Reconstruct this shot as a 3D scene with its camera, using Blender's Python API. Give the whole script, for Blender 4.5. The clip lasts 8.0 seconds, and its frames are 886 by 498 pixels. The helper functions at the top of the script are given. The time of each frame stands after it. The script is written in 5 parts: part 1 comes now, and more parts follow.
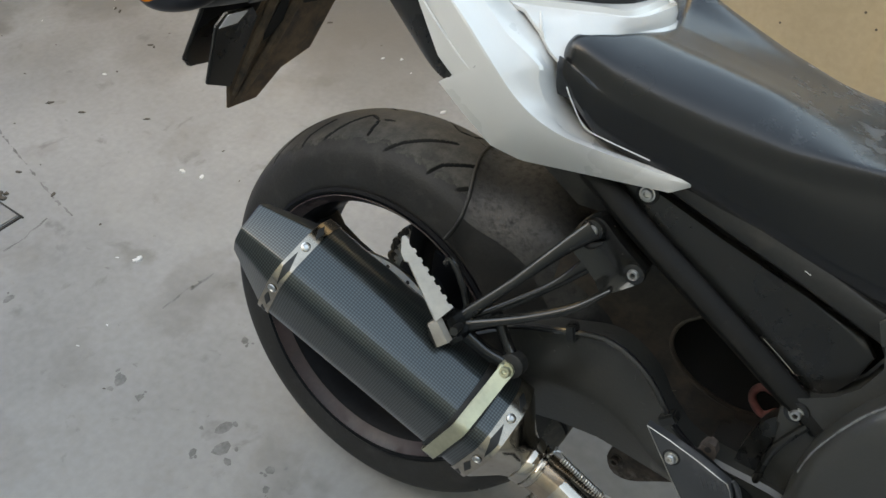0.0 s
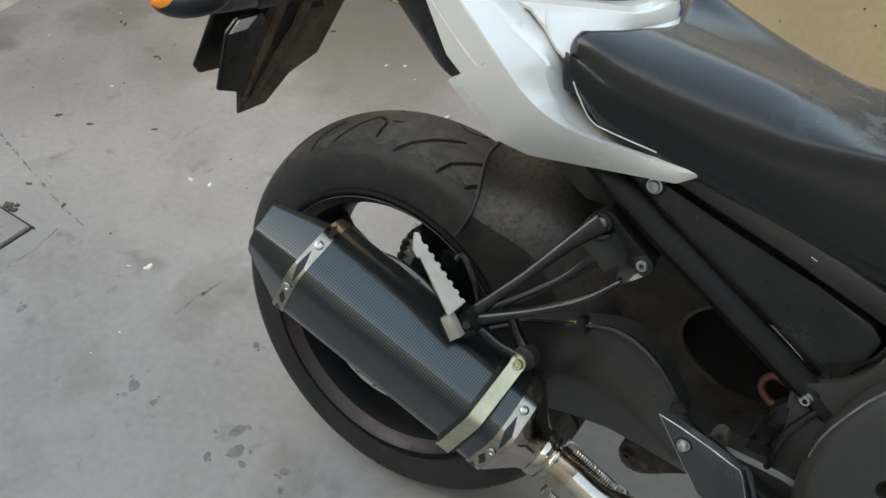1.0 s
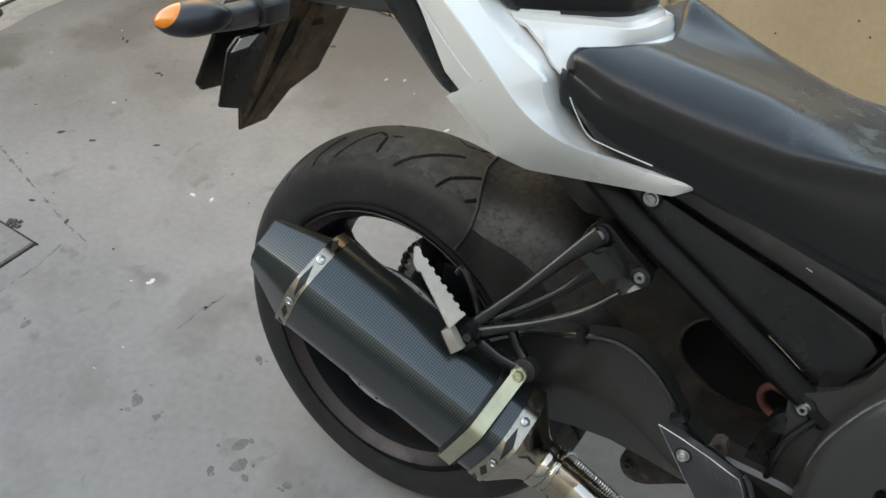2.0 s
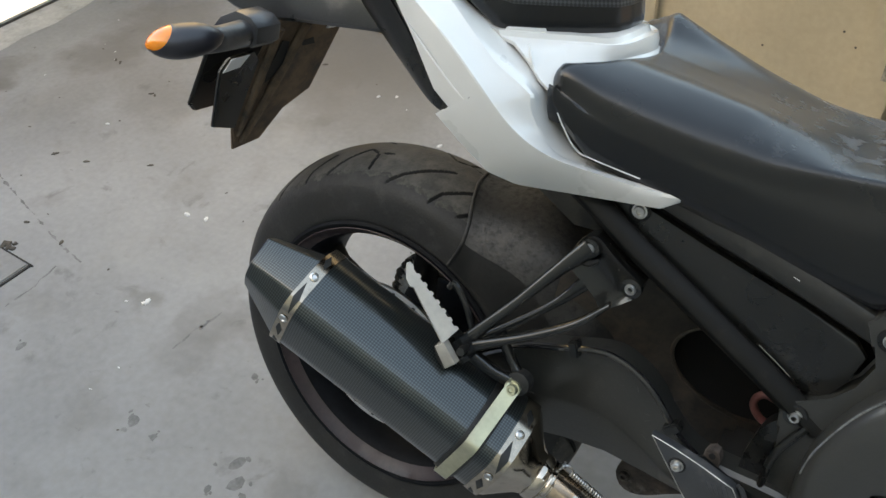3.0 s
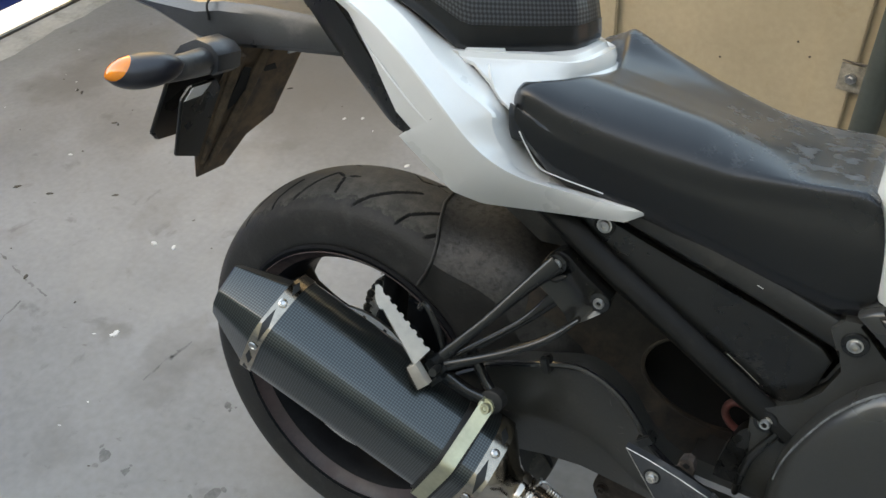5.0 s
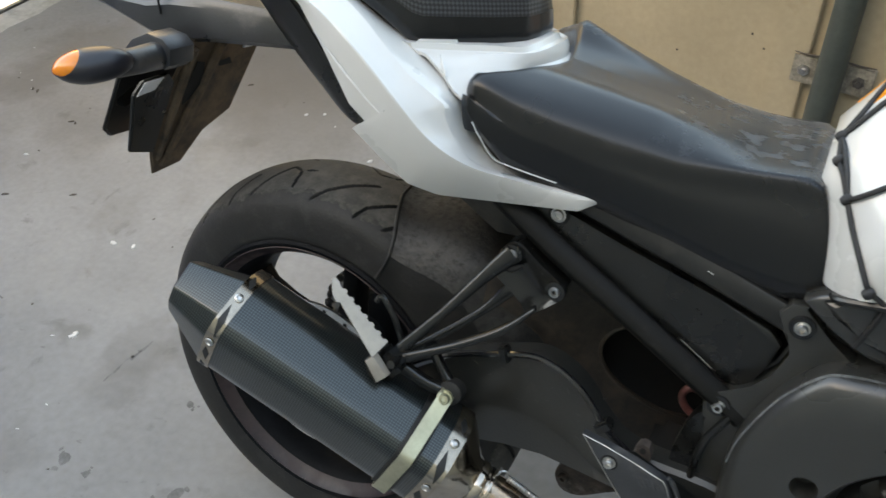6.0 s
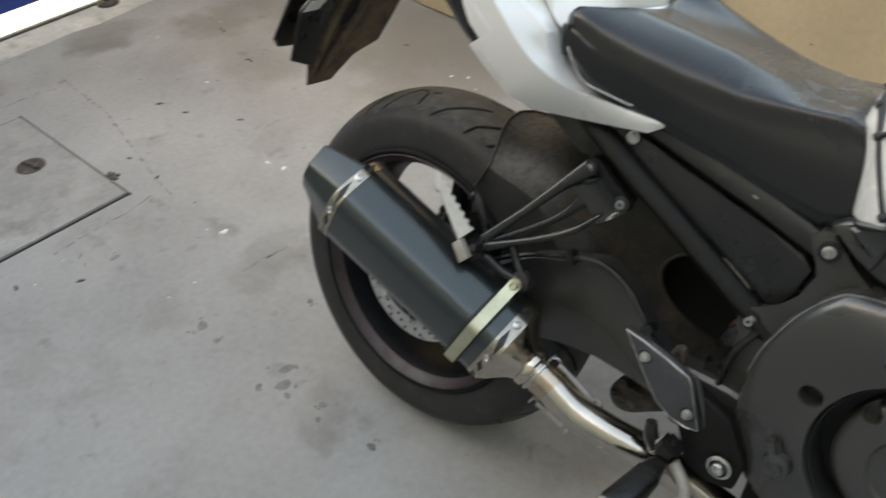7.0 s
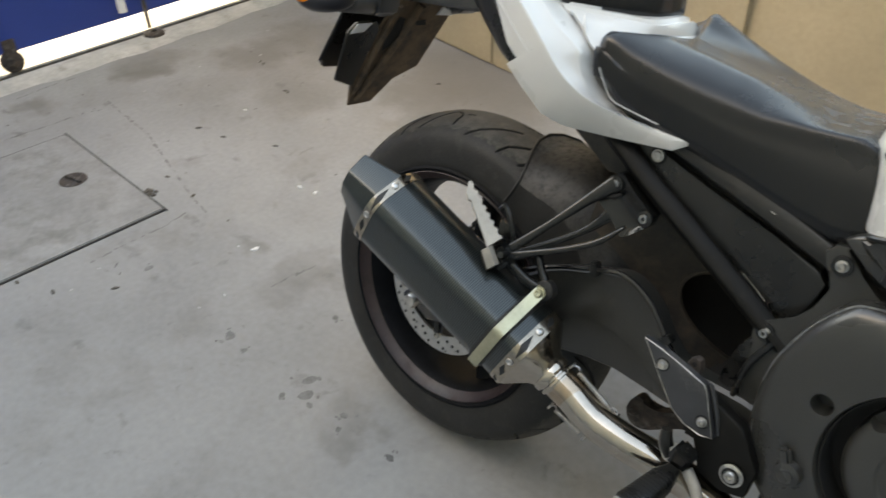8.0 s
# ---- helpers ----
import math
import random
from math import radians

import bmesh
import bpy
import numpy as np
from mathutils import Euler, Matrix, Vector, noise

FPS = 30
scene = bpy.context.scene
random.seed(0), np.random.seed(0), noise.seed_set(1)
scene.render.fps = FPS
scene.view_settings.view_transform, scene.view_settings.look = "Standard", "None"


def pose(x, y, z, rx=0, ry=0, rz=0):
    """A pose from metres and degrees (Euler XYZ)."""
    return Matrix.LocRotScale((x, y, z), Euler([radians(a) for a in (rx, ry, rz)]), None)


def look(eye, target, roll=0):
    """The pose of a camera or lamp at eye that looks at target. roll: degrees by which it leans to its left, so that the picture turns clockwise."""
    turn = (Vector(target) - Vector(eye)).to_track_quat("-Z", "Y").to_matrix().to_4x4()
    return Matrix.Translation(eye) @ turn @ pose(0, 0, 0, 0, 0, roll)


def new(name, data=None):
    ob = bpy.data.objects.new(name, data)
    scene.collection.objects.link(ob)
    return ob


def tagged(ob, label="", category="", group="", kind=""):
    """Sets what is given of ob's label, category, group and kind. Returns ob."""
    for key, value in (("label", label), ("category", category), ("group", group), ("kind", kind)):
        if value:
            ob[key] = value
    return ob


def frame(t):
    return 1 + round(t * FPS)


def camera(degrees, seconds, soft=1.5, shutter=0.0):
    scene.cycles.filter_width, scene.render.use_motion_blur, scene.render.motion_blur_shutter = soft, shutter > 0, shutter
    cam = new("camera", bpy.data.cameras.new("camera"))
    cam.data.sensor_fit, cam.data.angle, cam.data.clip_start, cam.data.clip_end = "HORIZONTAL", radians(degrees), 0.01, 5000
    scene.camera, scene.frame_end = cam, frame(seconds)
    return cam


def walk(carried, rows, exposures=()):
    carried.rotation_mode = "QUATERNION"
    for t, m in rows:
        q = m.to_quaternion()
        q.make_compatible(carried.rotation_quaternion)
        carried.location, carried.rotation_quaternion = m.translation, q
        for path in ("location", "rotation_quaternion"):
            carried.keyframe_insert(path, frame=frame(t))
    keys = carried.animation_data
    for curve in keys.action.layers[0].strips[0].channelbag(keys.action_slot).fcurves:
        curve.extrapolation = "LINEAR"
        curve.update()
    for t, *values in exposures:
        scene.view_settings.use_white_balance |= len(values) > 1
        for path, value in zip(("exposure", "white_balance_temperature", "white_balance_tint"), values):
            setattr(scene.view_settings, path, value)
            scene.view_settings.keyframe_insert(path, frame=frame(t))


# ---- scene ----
cam = camera(57.87, 8.0, shutter=0.3)
ROWS = [
    (0, (0.5581, -0.6565, 1.2835), (-0.2932, 0.4946, -0.1130), -2.10),
    (0.5, (0.5664, -0.6677, 1.2829), (-0.2864, 0.4897, -0.1075), -2.69),
    (1, (0.5634, -0.6800, 1.2838), (-0.3037, 0.4794, -0.0960), -3.37),
    (1.5, (0.5652, -0.6837, 1.2879), (-0.3093, 0.4813, -0.0826), -3.62),
    (3, (0.5761, -0.6864, 1.2991), (-0.3085, 0.5151, -0.0328), -4.52),
    (3.5, (0.5776, -0.6886, 1.2973), (-0.3022, 0.5240, -0.0277), -4.77),
    (4, (0.5758, -0.6954, 1.3007), (-0.3034, 0.5280, -0.0147), -4.82),
    (4.5, (0.5790, -0.6880, 1.3060), (-0.2879, 0.5525, -0.0016), -4.83),
    (5.8, (0.5821, -0.6800, 1.2932), (-0.2058, 0.6127, -0.0139), -4.38),
    (6, (0.5967, -0.6790, 1.2971), (-0.1768, 0.6166, -0.0155), -3.96),
    (6.2, (0.6441, -0.6749, 1.3047), (-0.1229, 0.6184, -0.0141), -3.18),
    (6.3, (0.6773, -0.6721, 1.3055), (-0.0944, 0.6145, -0.0171), -3.04),
    (6.5, (0.7366, -0.6773, 1.3050), (-0.0846, 0.5765, -0.0192), -3.15),
    (6.7, (0.7606, -0.7269, 1.3253), (-0.1403, 0.4721, 0.0022), -3.45),
    (6.8, (0.7619, -0.7524, 1.3300), (-0.1834, 0.4023, -0.0015), -4.15),
    (7, (0.7713, -0.8224, 1.3046), (-0.2796, 0.2810, 0.0092), -3.78),
    (7.2, (0.7784, -0.8645, 1.2920), (-0.3585, 0.1742, 0.0158), -3.70),
    (7.5, (0.8035, -0.8877, 1.2821), (-0.4032, 0.1028, 0.0319), -2.65),
    (7.8, (0.8142, -0.8897, 1.2820), (-0.3761, 0.1590, 0.0640), -2.11),
    (8, (0.8142, -0.8983, 1.2897), (-0.3187, 0.2381, 0.0958), -1.79),
]
walk(cam, [(t, look(eye, target, roll)) for t, eye, target, roll in ROWS], [(0, 3.03, 10900, 6), (3, 3.07, 10600, 6), (6.2, 3.05, 10400, 6), (7.2, 3.08, 11600, 8), (8, 3.08, 11600, 8)])

# ---- sky and sun ----
world = bpy.data.worlds.new("sky")
scene.world = world
world.use_nodes = True
sky = world.node_tree.nodes.new("ShaderNodeTexSky")
sky.sky_type, sky.sun_disc = "NISHITA", False
sky.sun_elevation, sky.sun_rotation = radians(35), radians(213)
sky.dust_density, sky.ozone_density = 1.2, 1.3
world.node_tree.links.new(sky.outputs[0], world.node_tree.nodes["Background"].inputs[0])
world.node_tree.nodes["Background"].inputs[1].default_value = 0.15
sun = new("sun", bpy.data.lights.new("sun", "SUN"))
sun.data.energy, sun.data.angle, sun.data.color = 4.0, radians(0.6), (1.0, 0.95, 0.88)
sun.matrix_world = look((-1.3, -2.0, 1.67), (0.0, 0.0, 0.0))

# ---- materials ----


def material(name, base, rough=0.5, metal=0.0, spec=0.5, coat=0.0, vary=0.25, scale=14.0, fine=160.0, bump=0.15,
             dust=None, dust_amount=0.0, dust_scale=9.0, rough_vary=0.15, coords="Object", transmission=0.0):
    """A surface with blotches, grain, relief and, if asked for, patches of dust or dirt."""
    m = bpy.data.materials.new(name)
    m.use_nodes = True
    t = m.node_tree
    n, link = t.nodes, t.links.new
    b = n["Principled BSDF"]
    b.inputs["Metallic"].default_value = metal
    b.inputs["Specular IOR Level"].default_value = spec
    b.inputs["Coat Weight"].default_value = coat
    b.inputs["Coat Roughness"].default_value = 0.06
    b.inputs["Transmission Weight"].default_value = transmission
    co = n.new("ShaderNodeTexCoord").outputs[coords]
    big, small = n.new("ShaderNodeTexNoise"), n.new("ShaderNodeTexNoise")
    for tex, sc, det in ((big, scale, 5.0), (small, fine, 3.0)):
        tex.inputs["Scale"].default_value, tex.inputs["Detail"].default_value = sc, det
        link(co, tex.inputs["Vector"])
    mix = n.new("ShaderNodeMixRGB")
    ramp = n.new("ShaderNodeValToRGB")
    ramp.color_ramp.elements[0].position, ramp.color_ramp.elements[1].position = 0.32, 0.7
    ramp.color_ramp.elements[0].color = tuple(c * (1 - vary) for c in base) + (1,)
    ramp.color_ramp.elements[1].color = tuple(min(1, c * (1 + vary)) for c in base) + (1,)
    link(big.outputs[0], ramp.inputs[0])
    mix.blend_type = "OVERLAY"
    mix.inputs[0].default_value = vary
    link(ramp.outputs[0], mix.inputs[1])
    link(small.outputs[0], mix.inputs[2])
    colour = mix.outputs[0]
    rv = n.new("ShaderNodeMapRange")
    rv.inputs["To Min"].default_value, rv.inputs["To Max"].default_value = max(0.02, rough - rough_vary), min(1, rough + rough_vary)
    link(big.outputs[0], rv.inputs["Value"])
    roughness = rv.outputs[0]
    if dust:
        dn = n.new("ShaderNodeTexNoise")
        dn.inputs["Scale"].default_value, dn.inputs["Detail"].default_value, dn.inputs["Roughness"].default_value = dust_scale, 9.0, 0.68
        link(co, dn.inputs["Vector"])
        dr = n.new("ShaderNodeMapRange")
        dr.inputs["From Min"].default_value, dr.inputs["From Max"].default_value = 0.72 - 0.5 * dust_amount, 0.95 - 0.4 * dust_amount
        link(dn.outputs[0], dr.inputs["Value"])
        dm = n.new("ShaderNodeMixRGB")
        dm.inputs[2].default_value = (*dust, 1)
        link(dr.outputs[0], dm.inputs[0])
        link(colour, dm.inputs[1])
        colour = dm.outputs[0]
        rm = n.new("ShaderNodeMixRGB")
        rm.inputs[2].default_value = (0.9, 0.9, 0.9, 1)
        link(dr.outputs[0], rm.inputs[0])
        link(roughness, rm.inputs[1])
        roughness = rm.outputs[0]
    link(colour, b.inputs["Base Color"])
    link(roughness, b.inputs["Roughness"])
    if bump:
        bn = n.new("ShaderNodeBump")
        bn.inputs["Strength"].default_value, bn.inputs["Distance"].default_value = bump, 0.002
        link(small.outputs[0], bn.inputs["Height"])
        link(bn.outputs[0], b.inputs["Normal"])
    return m


def weave_material(name, pitch, dark, light, rough, coat, metal=0.0):
    """A twill weave in a surface's own length and girth, under clear lacquer."""
    m = material(name, dark, rough, metal, coat=coat, vary=0.1, bump=0.0, rough_vary=0.05)
    n, link = m.node_tree.nodes, m.node_tree.links.new
    uv = n.new("ShaderNodeTexCoord").outputs["UV"]
    mp = n.new("ShaderNodeMapping")
    mp.inputs["Rotation"].default_value = (0, 0, radians(45))
    link(uv, mp.inputs["Vector"])
    xyz = n.new("ShaderNodeSeparateXYZ")
    link(mp.outputs[0], xyz.inputs[0])
    waves = []
    for axis in ("X", "Y"):
        turns, wave = n.new("ShaderNodeMath"), n.new("ShaderNodeMath")
        turns.operation, wave.operation = "MULTIPLY", "SINE"
        turns.inputs[1].default_value = math.pi / pitch
        link(xyz.outputs[axis], turns.inputs[0])
        link(turns.outputs[0], wave.inputs[0])
        waves.append(wave.outputs[0])
    both, level, mix = n.new("ShaderNodeMath"), n.new("ShaderNodeMapRange"), n.new("ShaderNodeMixRGB")
    both.operation = "MULTIPLY"
    link(waves[0], both.inputs[0])
    link(waves[1], both.inputs[1])
    level.inputs["From Min"].default_value, level.inputs["From Max"].default_value = -0.35, 0.55
    link(both.outputs[0], level.inputs["Value"])
    link(level.outputs[0], mix.inputs[0])
    mix.inputs[1].default_value, mix.inputs[2].default_value = (*dark, 1), (*light, 1)
    b = n["Principled BSDF"]
    link(mix.outputs[0], b.inputs["Base Color"])
    bn = n.new("ShaderNodeBump")
    bn.inputs["Strength"].default_value, bn.inputs["Distance"].default_value = 0.12, 0.0004
    link(both.outputs[0], bn.inputs["Height"])
    link(bn.outputs[0], b.inputs["Normal"])
    return m


# damp, dirt and painted wall shade on the floor: x, y, size, strength
STAINS_AND_SHADE = [(-1.87, 1.07, 0.30, 0.50), (-1.91, 0.74, 0.22, 0.55), (-2.07, 0.38, 0.14, 0.55), (-2.14, -0.03, 0.12, 0.50), (-1.36, 1.05, 0.35, 0.40), (-1.72, 0.02, 0.05, 0.50), (-0.15, -0.20, 0.10, 0.35), (-0.13, -0.29, 0.07, 0.35), (-0.61, 0.05, 0.12, 0.30), (-2.15, 0.45, 0.20, 0.50), (-0.96, 0.78, 0.05, 0.35), (-1.02, -0.11, 0.10, 0.25), (-0.59, -0.04, 0.12, 0.25), (-0.82, -0.01, 0.05, 0.40), (-0.65, -0.29, 0.10, 0.25), (-1.72, 0.77, 0.30, 0.32), (-1.64, 0.99, 0.22, 0.35), (-1.09, 0.96, 0.20, 0.28), (-1.43, 0.66, 0.22, 0.35), (-1.05, 1.25, 0.50, 0.60), (-0.90, 0.98, 0.44, 0.50), (-1.30, 1.28, 0.30, 0.40), (-1.04, 0.35, 0.12, 0.22), (-1.78, 0.45, 0.18, 0.22)]


def concrete_material():
    m = material("concrete", (0.262, 0.258, 0.252), 0.72, vary=0.16, scale=1.7, fine=55.0, bump=0.25, rough_vary=0.14, spec=0.4)
    n, link = m.node_tree.nodes, m.node_tree.links.new
    b = n["Principled BSDF"]
    colour = b.inputs["Base Color"].links[0].from_socket
    co = n.new("ShaderNodeTexCoord").outputs["Object"]
    for scale, lo, hi, tone, most in ((4.5, 0.55, 0.75, (0.16, 0.145, 0.13), 0.45), (11.0, 0.62, 0.72, (0.12, 0.112, 0.108), 0.5),
                                      (26.0, 0.68, 0.75, (0.12, 0.11, 0.105), 0.55), (2.4, 0.56, 0.78, (0.35, 0.338, 0.318), 0.6), (70.0, 0.7, 0.76, (0.16, 0.15, 0.14), 0.35)):
        tex, rng, mix = n.new("ShaderNodeTexNoise"), n.new("ShaderNodeMapRange"), n.new("ShaderNodeMixRGB")
        tex.inputs["Scale"].default_value, tex.inputs["Detail"].default_value, tex.inputs["Roughness"].default_value = scale, 6.0, 0.6
        tex.inputs["Distortion"].default_value = 0.4
        link(co, tex.inputs["Vector"])
        rng.inputs["From Min"].default_value, rng.inputs["From Max"].default_value, rng.inputs["To Max"].default_value = lo, hi, most
        link(tex.outputs[0], rng.inputs["Value"])
        link(rng.outputs[0], mix.inputs[0])
        link(colour, mix.inputs[1])
        mix.inputs[2].default_value = (*tone, 1)
        colour = mix.outputs[0]
    warp, shift = n.new("ShaderNodeTexNoise"), n.new("ShaderNodeVectorMath")
    warp.inputs["Scale"].default_value, warp.inputs["Detail"].default_value = 7.0, 5.0
    link(co, warp.inputs["Vector"])
    scaled = n.new("ShaderNodeVectorMath")
    scaled.operation = "SCALE"
    scaled.inputs["Scale"].default_value = 0.3
    link(warp.outputs["Color"], scaled.inputs[0])
    link(co, shift.inputs[0])
    link(scaled.outputs[0], shift.inputs[1])
    # the patches nearest the wall put its shade into the floor colour
    for x, y, size, most in STAINS_AND_SHADE:
        far, rng, mix = n.new("ShaderNodeVectorMath"), n.new("ShaderNodeMapRange"), n.new("ShaderNodeMixRGB")
        far.operation = "DISTANCE"
        far.inputs[1].default_value = (x + 0.15, y + 0.15, 0.15)
        link(shift.outputs[0], far.inputs[0])
        rng.interpolation_type = "SMOOTHSTEP"
        rng.inputs["From Min"].default_value, rng.inputs["From Max"].default_value = size, size * 0.3
        rng.inputs["To Max"].default_value = most
        link(far.outputs["Value"], rng.inputs["Value"])
        link(rng.outputs[0], mix.inputs[0])
        link(colour, mix.inputs[1])
        mix.inputs[2].default_value = (0.128, 0.116, 0.1, 1)
        colour = mix.outputs[0]
    link(colour, b.inputs["Base Color"])
    return m


def add_smears(m, tone, x0, x1, z0, z1):
    """Dry dust smeared over the front of the seat's top."""
    n, link = m.node_tree.nodes, m.node_tree.links.new
    b = n["Principled BSDF"]
    co = n.new("ShaderNodeTexCoord").outputs["Object"]
    mp, tex, xyz = n.new("ShaderNodeMapping"), n.new("ShaderNodeTexNoise"), n.new("ShaderNodeSeparateXYZ")
    mp.inputs["Scale"].default_value = (34, 44, 12)
    mp.inputs["Rotation"].default_value = (0, 0, 0.5)
    link(co, mp.inputs["Vector"])
    link(mp.outputs[0], tex.inputs["Vector"])
    tex.inputs["Scale"].default_value, tex.inputs["Detail"].default_value, tex.inputs["Roughness"].default_value = 1.0, 8.0, 0.65
    link(co, xyz.inputs[0])
    value = None
    for src, lo, hi in ((tex.outputs[0], 0.53, 0.88), (xyz.outputs["X"], x0, x1), (xyz.outputs["Z"], z0, z1)):
        r = n.new("ShaderNodeMapRange")
        r.inputs["From Min"].default_value, r.inputs["From Max"].default_value = lo, hi
        link(src, r.inputs["Value"])
        if value is None:
            value = r.outputs[0]
        else:
            mul = n.new("ShaderNodeMath")
            mul.operation = "MULTIPLY"
            link(value, mul.inputs[0])
            link(r.outputs[0], mul.inputs[1])
            value = mul.outputs[0]
    for name, top in (("Base Color", (*tone, 1)), ("Roughness", (0.85, 0.85, 0.85, 1))):
        mix = n.new("ShaderNodeMixRGB")
        link(value, mix.inputs[0])
        link(b.inputs[name].links[0].from_socket, mix.inputs[1])
        mix.inputs[2].default_value = top
        link(mix.outputs[0], b.inputs[name])


CONCRETE = concrete_material()
LID = material("lid_concrete", (0.245, 0.24, 0.232), 0.75, vary=0.2, scale=5.0, fine=60.0, bump=0.3, dust=(0.14, 0.134, 0.122), dust_amount=0.45, dust_scale=6.0)
# concrete kept pale to carry the sunlight that falls under the gate
SUNLIT_SILL = material("sunlit_sill_concrete", (0.44, 0.425, 0.39), 0.8, vary=0.2, scale=6.0, fine=50.0, bump=0.3, dust=(0.22, 0.2, 0.17), dust_amount=0.4, dust_scale=9.0)
GAP = material("grime", (0.03, 0.028, 0.025), 0.9)
RUST = material("rust", (0.05, 0.038, 0.032), 0.85, vary=0.5, scale=60, bump=0.5, dust=(0.2, 0.19, 0.175), dust_amount=0.4, dust_scale=50)
CHIP = material("chip", (0.075, 0.064, 0.052), 0.9)
PALE = material("pale_chip", (0.62, 0.61, 0.59), 0.7)
STAIN = material("damp_stain", (0.15, 0.146, 0.142), 0.6, vary=0.35, scale=30)
WALL = material("wall_paint", (0.375, 0.312, 0.215), 0.6, vary=0.12, scale=2.5, fine=70, bump=0.2, dust=(0.24, 0.16, 0.08), dust_amount=0.2, dust_scale=7.0)
# plain tone of the unseen walls and slab that hold back light
BLOCKER = material("blocker_plaster", (0.32, 0.312, 0.3), 0.8, vary=0.1, scale=2.0, fine=60)
BLUE = material("gate_blue", (0.012, 0.045, 0.24), 0.35, vary=0.1, scale=3.0, bump=0.05)
WHITE_METAL = material("white_metal", (0.78, 0.78, 0.78), 0.45, vary=0.06, dust=(0.3, 0.22, 0.15), dust_amount=0.2)
RAIL = material("track_steel", (0.1, 0.095, 0.09), 0.6, metal=0.6, vary=0.4, scale=30)
CLAMP = material("smeared_plate", (0.28, 0.262, 0.22), 0.7, vary=0.3, scale=40, bump=0.4, dust=(0.09, 0.08, 0.065), dust_amount=0.6, dust_scale=60)
POST = material("post_green", (0.045, 0.055, 0.05), 0.5, vary=0.2, scale=10, fine=90, bump=0.1)
RUBBER = material("tyre_rubber", (0.017, 0.0168, 0.0162), 0.6, vary=0.28, scale=18, fine=260, bump=0.25, dust=(0.06, 0.056, 0.053), dust_amount=0.4, dust_scale=34.0, spec=0.4)
FRINGE = material("tread_fringe", (0.058, 0.055, 0.048), 0.8, vary=0.5, scale=60, fine=300, bump=0.4, dust=(0.02, 0.02, 0.019), dust_amount=0.6, dust_scale=90.0)
TREAD = material("tread_rubber", (0.05, 0.0485, 0.045), 0.62, vary=0.3, scale=30, fine=260, bump=0.35, dust=(0.12, 0.112, 0.1), dust_amount=0.55, dust_scale=40.0, spec=0.3)
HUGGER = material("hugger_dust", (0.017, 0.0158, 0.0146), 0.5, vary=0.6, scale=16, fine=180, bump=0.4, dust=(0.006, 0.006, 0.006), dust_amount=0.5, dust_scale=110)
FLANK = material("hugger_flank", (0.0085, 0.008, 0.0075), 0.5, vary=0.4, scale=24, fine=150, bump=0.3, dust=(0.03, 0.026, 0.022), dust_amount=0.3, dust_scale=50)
# darker rubber that paints shade into the floors of the tread grooves
GROOVE_SHADE = material("groove_shade", (0.008, 0.008, 0.008), 0.9)
RIM = material("rim_black", (0.0072, 0.0078, 0.0092), 0.5, spec=0.08, vary=0.25, scale=25, dust=(0.018, 0.02, 0.025), dust_amount=0.2, dust_scale=18)
STRIPE = material("rim_stripe", (0.026, 0.0135, 0.0145), 0.45, vary=0.4, scale=40, dust=(0.026, 0.02, 0.02), dust_amount=0.4, dust_scale=40)
STEEL = material("steel", (0.55, 0.54, 0.52), 0.32, metal=1.0, vary=0.12, scale=60, bump=0.08)
CHROME = material("polished_steel", (0.50, 0.44, 0.375), 0.12, metal=1.0, vary=0.1, scale=22, bump=0.0, rough_vary=0.06, dust=(0.42, 0.33, 0.24), dust_amount=0.22, dust_scale=14)
TINT = material("heat_tint", (0.45, 0.345, 0.26), 0.16, metal=1.0, vary=0.2, scale=30, bump=0.02, rough_vary=0.06)
BAND = material("band_steel", (0.42, 0.36, 0.295), 0.2, metal=1.0, vary=0.15, scale=40, bump=0.04, rough_vary=0.06)
ZINC = material("zinc_gold", (0.5, 0.485, 0.345), 0.36, metal=0.85, vary=0.16, scale=25, bump=0.06, dust=(0.52, 0.5, 0.4), dust_amount=0.45)
BOLT = material("bolt_steel", (0.58, 0.56, 0.53), 0.35, metal=1.0, vary=0.3, scale=90, bump=0.1)
ALLOY = material("peg_alloy", (0.41, 0.38, 0.335), 0.5, metal=0.25, vary=0.12, scale=50, bump=0.12)
SATIN = material("satin_black", (0.009, 0.009, 0.0085), 0.2, spec=0.6, vary=0.2, scale=30, fine=260, bump=0.08, dust=(0.04, 0.036, 0.032), dust_amount=0.2, dust_scale=40)
MATT = material("matt_black", (0.008, 0.0079, 0.0074), 0.3, spec=0.6, vary=0.16, scale=22, fine=240, bump=0.07, dust=(0.045, 0.042, 0.038), dust_amount=0.22, dust_scale=30)
RAILS = material("rail_black", (0.006, 0.0058, 0.0052), 0.5, spec=0.2, vary=0.3, scale=30, fine=200, bump=0.12, dust=(0.03, 0.027, 0.024), dust_amount=0.25, dust_scale=40)
RAIL_TOP = material("upper_rail_black", (0.014, 0.0138, 0.013), 0.42, spec=0.45, vary=0.3, scale=22, fine=180, bump=0.15, dust=(0.045, 0.042, 0.036), dust_amount=0.38, dust_scale=30)
DUSTY = material("dusty_black", (0.008, 0.0078, 0.0075), 0.5, vary=0.35, scale=20, fine=150, bump=0.25, dust=(0.06, 0.055, 0.048), dust_amount=0.6, dust_scale=34)
GUARD = material("guard_dust", (0.030, 0.0245, 0.0205), 0.5, vary=0.4, scale=24, fine=150, bump=0.3, dust=(0.09, 0.068, 0.051), dust_amount=0.5, dust_scale=26)
